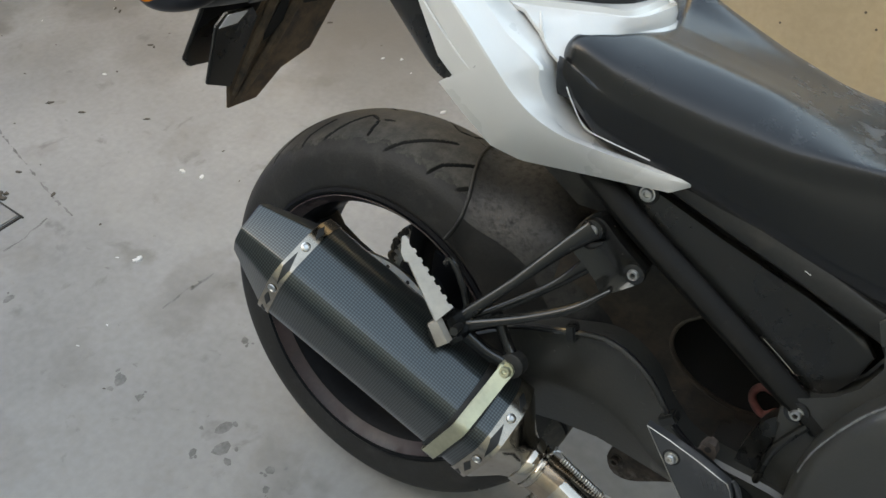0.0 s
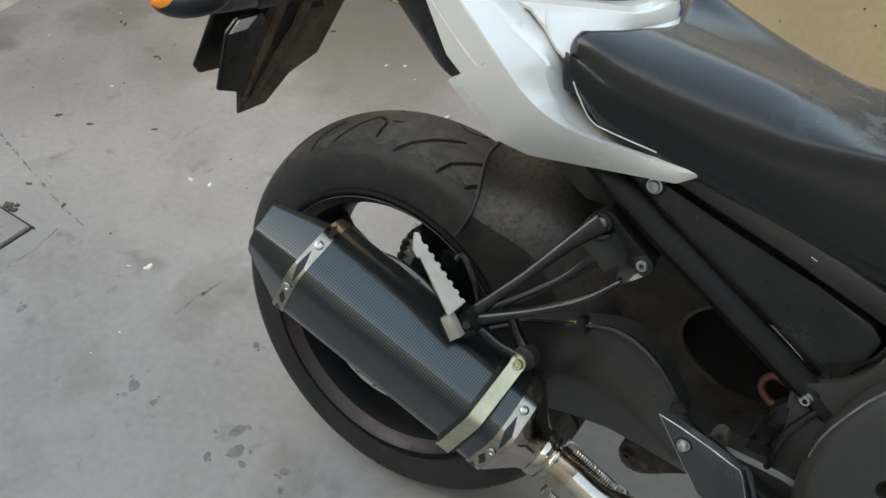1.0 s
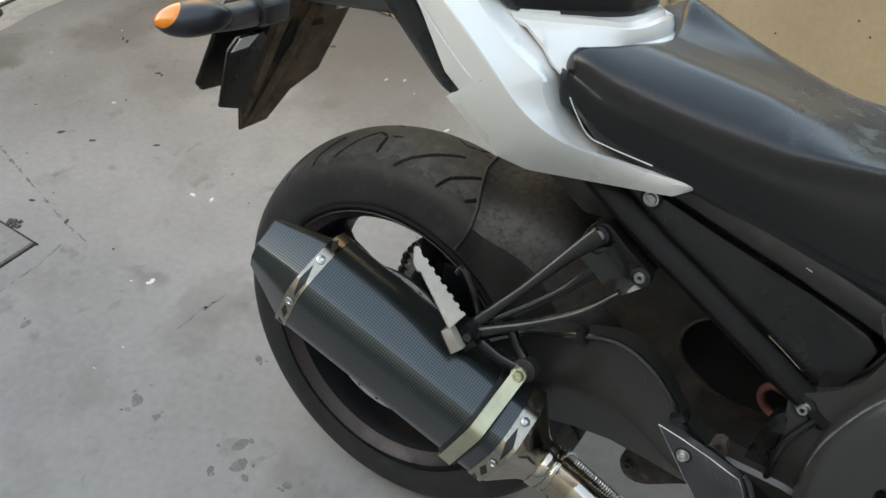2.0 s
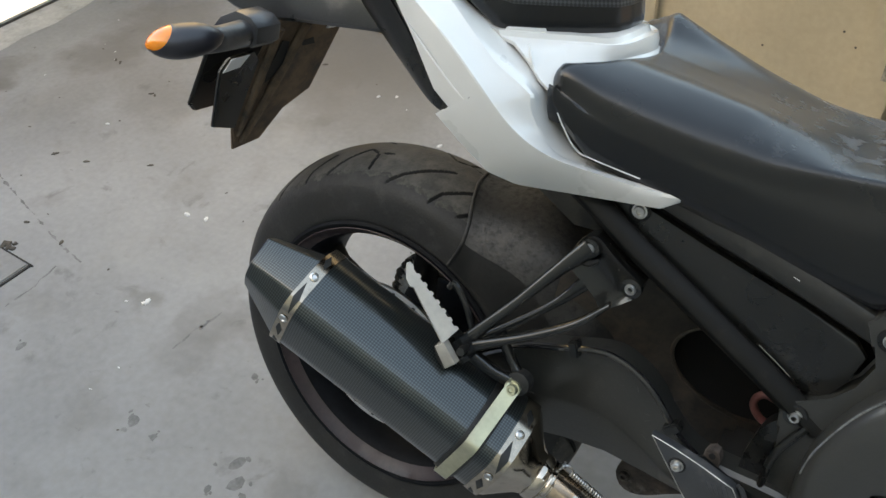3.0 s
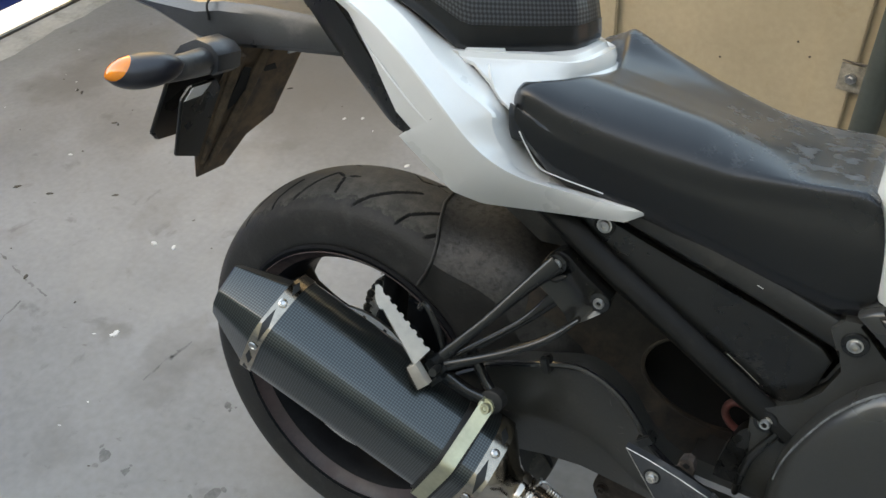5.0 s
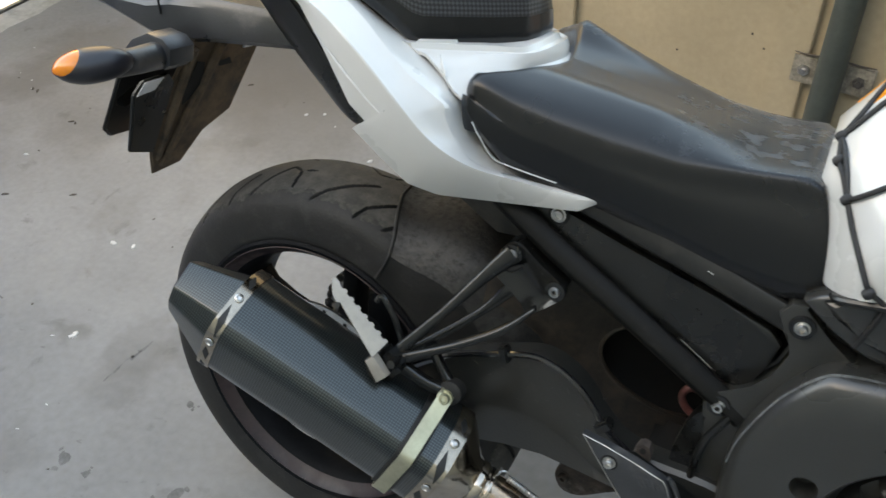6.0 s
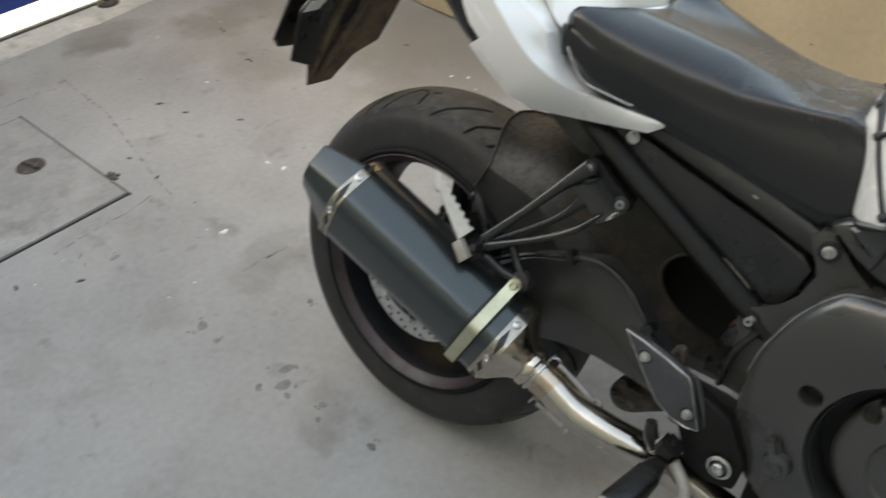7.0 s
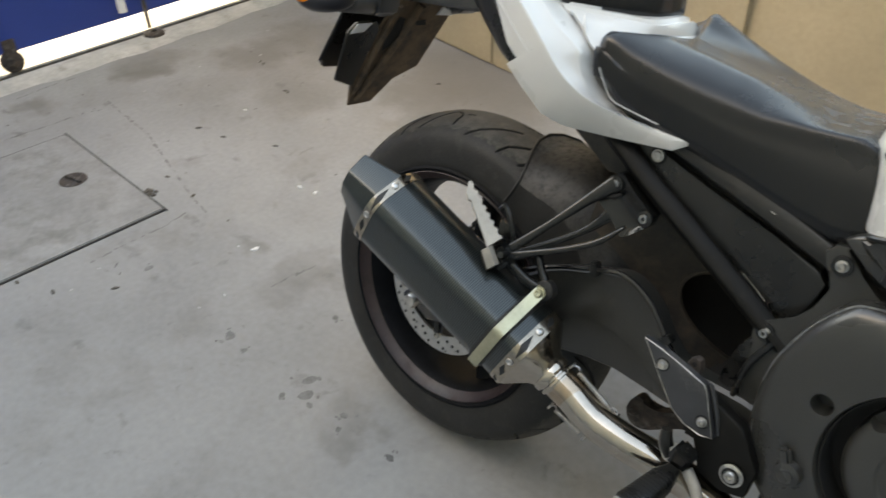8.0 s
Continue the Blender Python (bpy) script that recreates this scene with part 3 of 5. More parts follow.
def tyre_mesh():
    """Round crown, bulging walls, slanted grooves cut into the tread."""
    half = [(0.226, 0.078), (0.2335, 0.084), (0.250, 0.0865), (0.270, 0.0862), (0.288, 0.081), (0.303, 0.067), (0.3145, 0.044), (0.3213, 0.021)]
    section = curve_through([(r, -y, 0) for r, y in half] + [(0.323, 0, 0)] + [(r, y, 0) for r, y in half[::-1]], 241)
    steps, rings, marks = 1440, [], []
    columns = []
    for q in section:
        ay, hits = abs(q[1]), []
        if q[0] > 0.284:
            for across, degs in GROOVES:
                if across[0] <= ay < across[-1]:
                    slope = (float(np.interp(ay + 0.001, across, degs)) - float(np.interp(ay - 0.001, across, degs))) / 0.002
                    wide = 0.42 * math.sqrt(1 + (slope * 0.0054) ** 2)
                    hits.append((float(np.interp(ay, across, degs)), wide, min(1, (across[-1] - ay) / 0.006)))
        columns.append(hits)
    for i in range(steps):
        a = math.tau * i / steps
        deg = math.degrees(a)
        ring = []
        for q, hits in zip(section, columns):
            r, y = q[0], q[1]
            base = (deg - 72.0 + (0 if y < 0 else 22.5)) % 45.0
            cut = 0.0
            for line, wide, fade in hits:
                d = abs((base - line + 22.5) % 45.0 - 22.5)
                cut = max(cut, max(0.0, 1 - (d / wide) ** 4) * fade)
            marks.append((q, cut))
            ring.append(ring_point(r - 0.0045 * cut, a, y))
        rings.append(ring)
    verts = [v for ring in rings for v in ring]
    k = len(section)
    faces = [(i * k + j, i * k + j + 1, ((i + 1) % steps) * k + j + 1, ((i + 1) % steps) * k + j) for i in range(steps) for j in range(k - 1)]
    me = bpy.data.meshes.new("tyre")
    me.from_pydata(verts, [], faces)
    me.shade_smooth()
    for m in (RUBBER, TREAD, GROOVE_SHADE, FRINGE):
        me.materials.append(m)
    ragged = random.Random(12)
    wear = [ragged.gauss(0, 1) for _ in range(steps)]
    kinds = []
    for i in range(steps):
        near = sum(wear[(i + o) % steps] for o in range(-3, 4)) / 7
        broad = sum(wear[(i + o) % steps] for o in range(-25, 26)) / 51
        edge = 0.3045 + 0.003 * near + 0.008 * broad
        low = edge - max(0.0008, 0.004 + 0.006 * near - 0.012 * broad)
        for j in range(k):
            q, cut = marks[i * k + j]
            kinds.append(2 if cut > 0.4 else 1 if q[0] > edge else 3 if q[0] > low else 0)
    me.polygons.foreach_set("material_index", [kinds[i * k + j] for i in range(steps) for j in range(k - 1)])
    return me


tyre = new("tyre", tyre_mesh())
tyre.parent = wheel
tagged(tyre, "dusty black sport tyre with slanted grooves")

# brake disc with drilled holes
DISC_Y = -0.076
disc = part("brake_disc", lathe([(0.097, -0.0025), (0.1315, -0.0025), (0.1315, 0.0025), (0.097, 0.0025)], C + Vector((0, DISC_Y, 0)), (0, 1, 0), 96, closed_profile=True), STEEL, wheel, "drilled steel brake disc")
# flat black discs give the shade of drilled holes; nothing is cut
holes = bmesh.new()
for k in range(60):
    a = math.tau * k / 60
    lathe([(0, 0.0), (0.0032, 0.0), (0.0032, 0.0008), (0, 0.0008)], ring_point(0.1065 + 0.0085 * (k % 3), a, DISC_Y - 0.0027), (0, -1, 0), 8, bm=holes)
part("drill_hole_shade", holes, DARK, disc)
for k in range(5):
    a = radians(-87 + 72 * k)
    part("carrier_arm", tube([ring_point(0.05, a - 0.15, DISC_Y), ring_point(0.1, a, DISC_Y)], [0.012, 0.008], 8, 5), SATIN, disc)
    screw(disc, ring_point(0.1005, a, DISC_Y - 0.003), (0, -1, 0), 0.0075, 0.005, "disc_bolt")
part("axle", lathe([(0, -0.17), (0.011, -0.17), (0.014, -0.165), (0.014, 0.16), (0, 0.16)], C, (0, 1, 0), 18), BOLT, bike)

# sprocket and chain on the far side
rings = []
for y in (0.098, 0.105):
    rings.append([ring_point(0.098 + 0.007 * (1 if s % 4 in (0, 1) else -1), math.tau * s / 172, y) for s in range(172)])
part("sprocket", loft(rings), BOLT, bike, "grimy toothed sprocket")
chain = bmesh.new()
top = [Vector((0.56 - 0.56 * i / 30, 0.1015, 0.455 - (0.455 - HUB - 0.104) * i / 30)) for i in range(31)]
wrap = [ring_point(0.104, radians(90 + 180 * i / 20), 0.1015) for i in range(1, 21)]
low = [Vector((0.56 * i / 30, 0.1015, HUB - 0.104 + (0.345 - HUB + 0.104) * i / 30)) for i in range(1, 31)]
run = top + wrap + low
for i in range(len(run) - 1):
    m = (run[i] + run[i + 1]) / 2
    d = run[i + 1] - run[i]
    ang = math.degrees(math.atan2(-d.z, d.x))
    box((d.length * 0.92, 0.018 if i % 2 else 0.012, 0.013), Matrix.Translation(m) @ pose(0, 0, 0, 0, ang, 0), 0.003, chain)
part("chain", chain, RAIL, bike, "dark oily drive chain")

# swingarm: deep arm with an arched top, both sides
arm = [(-0.045, 0.315), (0.0, 0.345), (0.09, 0.385), (0.18, 0.45), (0.25, 0.502), (0.31, 0.526), (0.36, 0.5425), (0.395, 0.535), (0.425, 0.514), (0.452, 0.482), (0.495, 0.456), (0.60, 0.450), (0.635, 0.41),
       (0.60, 0.385), (0.50, 0.388), (0.43, 0.394), (0.38, 0.397), (0.33, 0.390), (0.25, 0.37), (0.12, 0.325), (0.0, 0.28)]
arm_top = curve_through([(x, 0, z) for x, z in arm[:13]], 60)
arm_low = [(-0.045, 0.30), (0.0, 0.27), (0.12, 0.31), (0.25, 0.355), (0.33, 0.375), (0.38, 0.382), (0.43, 0.379), (0.50, 0.373), (0.60, 0.372), (0.635, 0.395)]
rings = []
for q in arm_top:
    x, top = q.x, q.z
    low = min(float(np.interp(x, [p[0] for p in arm_low], [p[1] for p in arm_low])), top - 0.008)
    fold_z = low + (top - low) * float(np.interp(x, (0.0, 0.25, 0.36, 0.47), (0.5, 0.52, 0.45, 0.35)))
    rings.append([Vector((x, y, z)) for y, z in ((-0.108, top - 0.004), (-0.141, top), (-0.146, top - min(0.005, (top - fold_z) * 0.4)), (-0.1465, fold_z + 0.003), (-0.145, fold_z - 0.003), (-0.1275, low + 0.003), (-0.1235, low), (-0.108, low))])
swing = part("swingarm", loft(rings), SWING, bike, "satin black deep swingarm", 24)
part("far_arm", plate([(x, z * 0.8 + 0.06) for x, z in arm], 0.112, 0.146, 0.005, 60), SATIN, swing)
# black block added to fill the pivot gap with shade
part("pivot_gap_fill", box((0.15, 0.10, 0.10), pose(0.575, -0.08, 0.392), 0.012), DARK, swing)
part("brake_hose", tube([(0.13, -0.15, 0.40), (0.2, -0.152, 0.474), (0.255, -0.153, 0.508), (0.307, -0.153, 0.529), (0.343, -0.153, 0.542), (0.366, -0.153, 0.5465), (0.390, -0.152, 0.541), (0.415, -0.152, 0.528), (0.436, -0.152, 0.509), (0.463, -0.15, 0.477), (0.505, -0.14, 0.442)], 0.0042, 8, 60), GLOSS, swing, "glossy black brake hose")
for x, z, ang in ((0.322, 0.535, -18), (0.456, 0.485, 45)):
    part("hose_clip", box((0.012, 0.016, 0.022), pose(x, -0.151, z, 0, ang, 0), 0.002), MATT, swing)

# pale scuffs on the arm
scuff_rng = random.Random(21)
bm = bmesh.new()
for k in range(26):
    x, z = scuff_rng.uniform(0.27, 0.47), scuff_rng.uniform(0.43, 0.52)
    box((scuff_rng.uniform(0.002, 0.008), 0.0004, scuff_rng.uniform(0.0003, 0.0008)), pose(x, -0.1463, z, 0, scuff_rng.uniform(-70, 70), 0), bm=bm)
tagged(part("scuffs", bm, RAIL, swing), "fine pale scratches", kind="stuff")

# hugger over the tyre, and the inner guard ahead of it
hug = []
for i in range(22):
    a = radians(72 - 62 * i / 21)
    row = []
    for r, y in ((0.262, -0.112), (0.285, -0.113), (0.305, -0.109), (0.325, -0.097), (0.338, -0.07), (0.343, -0.035), (0.345, 0), (0.343, 0.035), (0.338, 0.07), (0.325, 0.097), (0.305, 0.109), (0.285, 0.113)):
        lag = radians(9) * (abs(y) / 0.11) ** 2 * (1 - i / 21)
        f = min(1, i / 8)
        row.append(ring_point(r + 0.062 * f * f * (3 - 2 * f) * max(0, (r - 0.25) / 0.09), a - lag, y))
    hug.append(row)
hugger = part("hugger", shell([row[2:] for row in hug], 0.004), HUGGER, bike, "dust-covered black tyre hugger")
# side faces take a darker colour than the top
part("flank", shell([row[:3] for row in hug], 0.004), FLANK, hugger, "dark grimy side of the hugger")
part("rolled_edge", tube(hug[0], 0.0026, 8), DUSTY, hugger)
guard = [(0.27, 0.47), (0.27, 0.60), (0.29, 0.655), (0.335, 0.665), (0.38, 0.630), (0.425, 0.585), (0.448, 0.556), (0.432, 0.547), (0.419, 0.537), (0.411, 0.520), (0.413, 0.498), (0.424, 0.476), (0.442, 0.456), (0.460, 0.442), (0.480, 0.430), (0.506, 0.418), (0.56, 0.405), (0.56, 0.36), (0.42, 0.35), (0.32, 0.39)]
part("inner_guard", plate(guard, -0.112, -0.104, 0.003, 100, slope=0.45, x_ref=0.25), GUARD, bike, "brown dusty inner mudguard panel")
part("guard_lip", tube([(x, -0.112 + 0.45 * (x - 0.25), z) for x, z in guard[5:16]], 0.0028, 8, 40), GUARD, bike)
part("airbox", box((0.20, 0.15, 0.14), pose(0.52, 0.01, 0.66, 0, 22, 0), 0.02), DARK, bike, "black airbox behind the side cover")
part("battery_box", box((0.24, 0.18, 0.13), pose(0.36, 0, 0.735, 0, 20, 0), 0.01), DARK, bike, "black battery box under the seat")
# black sheets added behind the openings so they look unlit
part("void_sheet", plate([(0.335, 0.685), (0.29, 0.80), (0.40, 0.75), (0.60, 0.66), (0.60, 0.58), (0.46, 0.62), (0.40, 0.655)], -0.098, -0.09, 0.002), DARK, bike)
part("void_backing", plate([(0.37, 0.36), (0.36, 0.68), (0.64, 0.66), (0.66, 0.34)], 0.055, 0.065, 0.002), DARK, bike)
part("inner_fender", plate([(0.20, 0.70), (0.21, 0.80), (0.30, 0.82), (0.40, 0.72), (0.34, 0.665), (0.27, 0.66)], -0.092, -0.086, 0.002), DUSTY, bike)

# shock absorber with its red spring
shock = part("shock_absorber", tube([(0.56, 0.03, 0.38), (0.60, 0.03, 0.58)], 0.018, 14), SATIN, bike)
part("coil_spring", tube([(0.5517, 0.016, 0.4353), (0.5394, 0.016, 0.422), (0.5258, 0.016, 0.4291), (0.5179, 0.016, 0.4422), (0.5202, 0.016, 0.4556), (0.5287, 0.016, 0.4618), (0.5406, 0.016, 0.4605), (0.5546, 0.016, 0.4584)], 0.0052, 10, 26), RED, shock, "faded red coil of the shock absorber spring")

# subframe rails and side cover
def square_bar(points, half, turn, count=30):
    """A square tube with rounded edges along a curve; turn (degrees) rolls its section."""
    pts = curve_through(points, count)
    rings = []
    for i, q in enumerate(pts):
        d = (pts[min(i + 1, count - 1)] - pts[max(i - 1, 0)]).normalized()
        out = Vector((0, -1, 0))
        out = (out - d * out.dot(d)).normalized()
        up = d.cross(out)
        ring = []
        for c in range(4):
            for e in (-14, 0, 14):
                a = radians(turn + 90 * c + 45 + e)
                r = half * (1.40 - 0.08 * (e == 0) - 0.14 * (e != 0))
                ring.append(q + out * (r * math.cos(a)) + up * (r * math.sin(a)))
        rings.append(ring)
    return loft(rings)


rails = part("subframe", square_bar([(0.595, -0.121, 0.540), (0.553, -0.122, 0.565), (0.4944, -0.122, 0.599), (0.423, -0.122, 0.640), (0.357, -0.122, 0.677), (0.30, -0.121, 0.713), (0.22, -0.113, 0.757)], 0.0125, 40), RAILS, bike, "black square-tube subframe with dust", 30)
part("upper_rail", square_bar([(0.640, -0.112, 0.664), (0.52, -0.113, 0.703), (0.40, -0.113, 0.738), (0.25, -0.108, 0.783)], 0.0135, 8), RAIL_TOP, rails, "dusty black upper rail", 30)
part("far_rail", tube([(0.585, 0.121, 0.570), (0.40, 0.122, 0.672), (0.20, 0.11, 0.778)], 0.0135, 12, 20), MATT, rails)
cover = [(0.318, 0.716), (0.333, 0.731), (0.370, 0.719), (0.437, 0.699), (0.534, 0.673), (0.598, 0.653), (0.612, 0.638), (0.605, 0.605), (0.588, 0.570), (0.562, 0.574), (0.485, 0.618), (0.4125, 0.659), (0.34, 0.701)]
side = part("side_cover", plate(cover, -0.116, -0.105, 0.004, 0), MATT, bike, "matt black plastic side cover")
part("screw_seat", lathe([(0, 0), (0.0125, 0), (0.0125, 0.002), (0.0105, 0.003), (0, 0.003)], (0.352, -0.116, 0.717), (0, -1, 0), 24), DARK, side)
screw(side, (0.352, -0.118, 0.717), (0, -1, 0), 0.007, 0.004, label="cross-head steel screw")
part("tag", tube([(0.5466, -0.1135, 0.5871), (0.5545, -0.1135, 0.5848), (0.5588, -0.1135, 0.5803), (0.5645, -0.1135, 0.5723)], [0.0012, 0.0026, 0.0024, 0.0010], 8, 12), PINK, side, "faded pink plastic tag")
part("scratch", box((0.007, 0.0015, 0.0022), pose(0.526, -0.1266, 0.7035, 0, 17, 0)), PALE, rails)

# frame joint with its two bolts
joint = [(0.553, 0.548), (0.557, 0.565), (0.576, 0.571), (0.598, 0.586), (0.615, 0.608), (0.626, 0.642), (0.610, 0.662), (0.600, 0.684), (0.610, 0.698), (0.626, 0.700), (0.650, 0.667), (0.690, 0.650), (0.66, 0.63), (0.60, 0.56), (0.59, 0.52), (0.60, 0.44), (0.59, 0.40),
         (0.565, 0.44), (0.566, 0.505), (0.556, 0.53)]
frame_joint = part("frame_casting", plate(joint, -0.132, -0.10, 0.004, 0), SWING, bike, "satin black frame casting")
for at in ((0.570, -0.133, 0.553), (0.625, -0.133, 0.676)):
    part("boss", lathe([(0, 0), (0.0135, 0), (0.0125, 0.004), (0, 0.004)], (at[0], at[1] + 0.002, at[2]), (0, -1, 0), 24), SATIN, frame_joint)
    screw(frame_joint, (at[0], at[1] - 0.002, at[2]), (0, -1, 0), 0.006, 0.006)
part("brace", plate([(0.575, 0.545), (0.555, 0.533), (0.543, 0.513), (0.534, 0.468), (0.538, 0.435), (0.562, 0.435), (0.564, 0.476), (0.560, 0.512), (0.575, 0.525)], -0.127, -0.108, 0.004, 40), MATT, frame_joint)
part("cable", tube([(0.585, -0.135, 0.545), (0.565, -0.138, 0.50), (0.562, -0.14, 0.45), (0.565, -0.14, 0.39)], 0.0045, 8, 24), MATT, bike, "black cable beside the engine")
part("chipped_edge", tube([(0.512, -0.1165, 0.609), (0.533, -0.1165, 0.597), (0.552, -0.1165, 0.585)], 0.0004, 5, 8), BOLT, side)
tab = part("stop_tab", plate([(0.4965, 0.455), (0.4965, 0.472), (0.4995, 0.4815), (0.5055, 0.486), (0.5125, 0.484), (0.517, 0.475), (0.516, 0.455)], -0.160, -0.146, 0.002), RUST, swing, "grimy cast stop tab")
# black disc on the tab, painted shade of its hole
part("hole", lathe([(0, 0), (0.0038, 0), (0.0038, 0.0008), (0, 0.0008)], (0.5068, -0.160, 0.4765), (0, -1, 0), 14), DARK, tab)

# main spar above the engine
spar = [(0.618, 0.711), (0.651, 0.687), (0.684, 0.671), (0.714, 0.665), (0.76, 0.677), (0.815, 0.694), (0.90, 0.712), (1.02, 0.73), (1.02, 0.80), (0.80, 0.768), (0.711, 0.751), (0.662, 0.735), (0.632, 0.722)]
sp = part("frame_spar", plate(spar, -0.146, -0.10, 0.005, 0), COVER, bike, "dark moulded cover of the frame spar")
part("spar_panel", plate([(0.635, 0.720), (0.649, 0.706), (0.677, 0.691), (0.705, 0.680), (0.742, 0.686), (0.812, 0.703), (0.90, 0.72), (1.01, 0.74), (1.01, 0.795), (0.80, 0.763), (0.711, 0.746), (0.662, 0.730)], -0.154, -0.145, 0.006, 0), COVER, sp)
part("spar_core", plate([(0.60, 0.70), (0.65, 0.64), (0.72, 0.63), (1.0, 0.66), (1.0, 0.74), (0.70, 0.70)], -0.112, -0.085, 0.003, 0), DARK, sp)

# engine cover with its round well
ec = [(0.592, 0.47), (0.594, 0.52), (0.604, 0.558), (0.624, 0.604), (0.651, 0.640), (0.672, 0.652), (0.72, 0.660), (0.82, 0.680), (0.95, 0.69), (1.05, 0.64), (1.06, 0.40), (0.96, 0.30), (0.80, 0.29), (0.68, 0.325), (0.625, 0.36), (0.60, 0.41)]
WELL = Vector((0.80, -0.174, 0.475))
RECESSES = (((0.672, -0.174, 0.520), 0.0145),)
cutters = [lathe([(0, -0.05), (0.111, -0.05), (0.1145, 0.0), (0.117, 0.004), (0.117, 0.02), (0, 0.02)], WELL, (0, -1, 0), 80)]
cutters += [lathe([(0, -0.024), (r * 0.9, -0.024), (r, 0.02), (0, 0.02)], at, (0, -1, 0), 28) for at, r in RECESSES]
rim_line = curve_through([(x, 0, z) for x, z in ec], 80, True)
heart = Vector((0.815, 0, 0.49))
rings = []
for s, y in ((1.0, -0.08), (1.0, -0.145), (0.994, -0.152), (0.984, -0.158), (0.967, -0.163), (0.94, -0.1675), (0.90, -0.171), (0.84, -0.174), (0.74, -0.1765), (0.55, -0.178), (0.3, -0.1785)):
    rings.append([heart + (q - heart) * s + Vector((0, y, 0)) for q in rim_line])
engine = part("engine_cover", carved(loft(rings), cutters), COVER, bike, "textured black engine cover", 30)
# pale bar on the rim: wear together with a painted sky highlight
worn = [heart + (q - heart) * 0.989 + Vector((0, -0.1553, 0)) for q in rim_line if q.x < 0.80 and q.z > 0.50]
part("pale_edge", tube(worn, 0.0016, 6), WORN_GLINT, engine, "pale worn paint along the rim")
notch = [lathe([(0, -0.03), (0.0115, -0.03), (0.0125, 0.02), (0, 0.02)], (0.734, -0.174, 0.528), (0, -1, 0), 24)]
dome = carved(lathe([(0.091, -0.05), (0.090, -0.017), (0.0875, -0.012), (0.081, -0.008), (0.067, -0.0045), (0.05, -0.003), (0.046, -0.006), (0.02, -0.005), (0, -0.005)], WELL, (0, -1, 0), 72), notch)
# black ring and floor put the well's shade into the colour
part("well_wall_shade", lathe([(0.1125, -0.046), (0.1125, -0.004), (0.1105, -0.004), (0.1095, -0.046)], WELL, (0, -1, 0), 72, closed_profile=True), DARK, engine)
part("well_floor_shade", lathe([(0.088, -0.047), (0.1095, -0.047), (0.1095, -0.045), (0.088, -0.045)], WELL, (0, -1, 0), 72, closed_profile=True), DARK, engine)
part("clutch_dome", dome, COVER, engine, "domed clutch cover")
for k in range(3):
    part("dome_rib", box((0.012, 0.006, 0.05), Matrix.Translation(WELL + Vector((0, 0.004, 0))) @ pose(0, 0, 0, 0, 60 * k + 20, 0), 0.002), COVER, engine)
screw(engine, (0.816, -0.167, 0.568), (0, -1, 0), 0.0048, 0.005, mat=RAIL)
part("nub", lathe([(0, 0), (0.006, 0), (0.005, 0.006), (0, 0.007)], (0.722, -0.158, 0.652), (0, -1, 0), 12), RAIL, engine)
b = part("boss", lathe([(0, 0), (0.019, 0), (0.016, 0.016), (0.009, 0.018), (0.009, 0.022), (0, 0.022)], (0.668, -0.172, 0.413), (0, -1, 0), 16), COVER, engine)
part("ear", box((0.016, 0.012, 0.03), pose(0.659, -0.182, 0.432, 0, -25, 0), 0.004), COVER, b)
pane_edge = [(0.789, 0.660), (0.797, 0.668), (0.92, 0.690), (0.92, 0.62), (0.835, 0.630)]
window = part("cover_panel", plate(pane_edge, -0.1785, -0.172, 0.002, 0), COVER, engine)
part("seam", tube([(x, -0.1765, z) for x, z in grown(pane_edge, 0.0012, 1.0, (0.86, 0.655))] + [(0.788, -0.1765, 0.6605)], 0.0016, 6), DARK, window)

# heel guard, foot peg bracket and rider's peg
heel = [(0.4430, 0.4995), (0.470, 0.4955), (0.505, 0.4880), (0.531, 0.4805), (0.5405, 0.4780), (0.5460, 0.4700), (0.5725, 0.4095), (0.5560, 0.4045), (0.5310, 0.4075), (0.5085, 0.4190), (0.4860, 0.4450), (0.460, 0.478)]
hp = part("heel_guard", plate(heel, -0.1965, -0.186, 0.0012, 0), GREYPL, bike, "dark pointed heel guard with a bright worn edge")
edge = [Vector((x, -0.1968, z)) for x, z in grown(heel, -0.0012, 1.0, (0.512, 0.450))]
# thin bright line just inside the outline
part("pale_edge", tube(edge + edge[:1], 0.0006, 6), BOLT, hp)
part("side_strip", tube([(0.5435, -0.190, 0.4785), (0.5505, -0.188, 0.4690), (0.5660, -0.188, 0.4380), (0.5750, -0.188, 0.4130)], [0.0026, 0.0034, 0.003, 0.0015], 8, 14), GREYPL, hp)
for i in range(6):
    part("flute", tube([(0.512 + 0.0052 * i, -0.1966, 0.4700 + 0.0012 * i), (0.520 + 0.0046 * i, -0.1966, 0.4580 + 0.0012 * i)], 0.0011, 6), GREYPL, hp)
for at in ((0.4785, -0.1966, 0.4745), (0.5525, -0.1966, 0.4255)):
    # black disc round each bolt, standing in for a shaded recess
    part("counterbore_shade", lathe([(0, 0), (0.0098, 0), (0.0098, 0.0006), (0, 0.0006)], at, (0, -1, 0), 20), DARK, hp)
screw(hp, (0.4785, -0.197, 0.4745), (0, -1, 0), 0.0058, 0.006)
screw(hp, (0.5525, -0.197, 0.4255), (0, -1, 0), 0.0058, 0.006)
bracket = [(0.47, 0.47), (0.50, 0.478), (0.555, 0.455), (0.60, 0.44), (0.635, 0.39), (0.632, 0.345), (0.60, 0.335), (0.565, 0.345), (0.556, 0.365), (0.55, 0.39), (0.535, 0.408), (0.52, 0.425)]
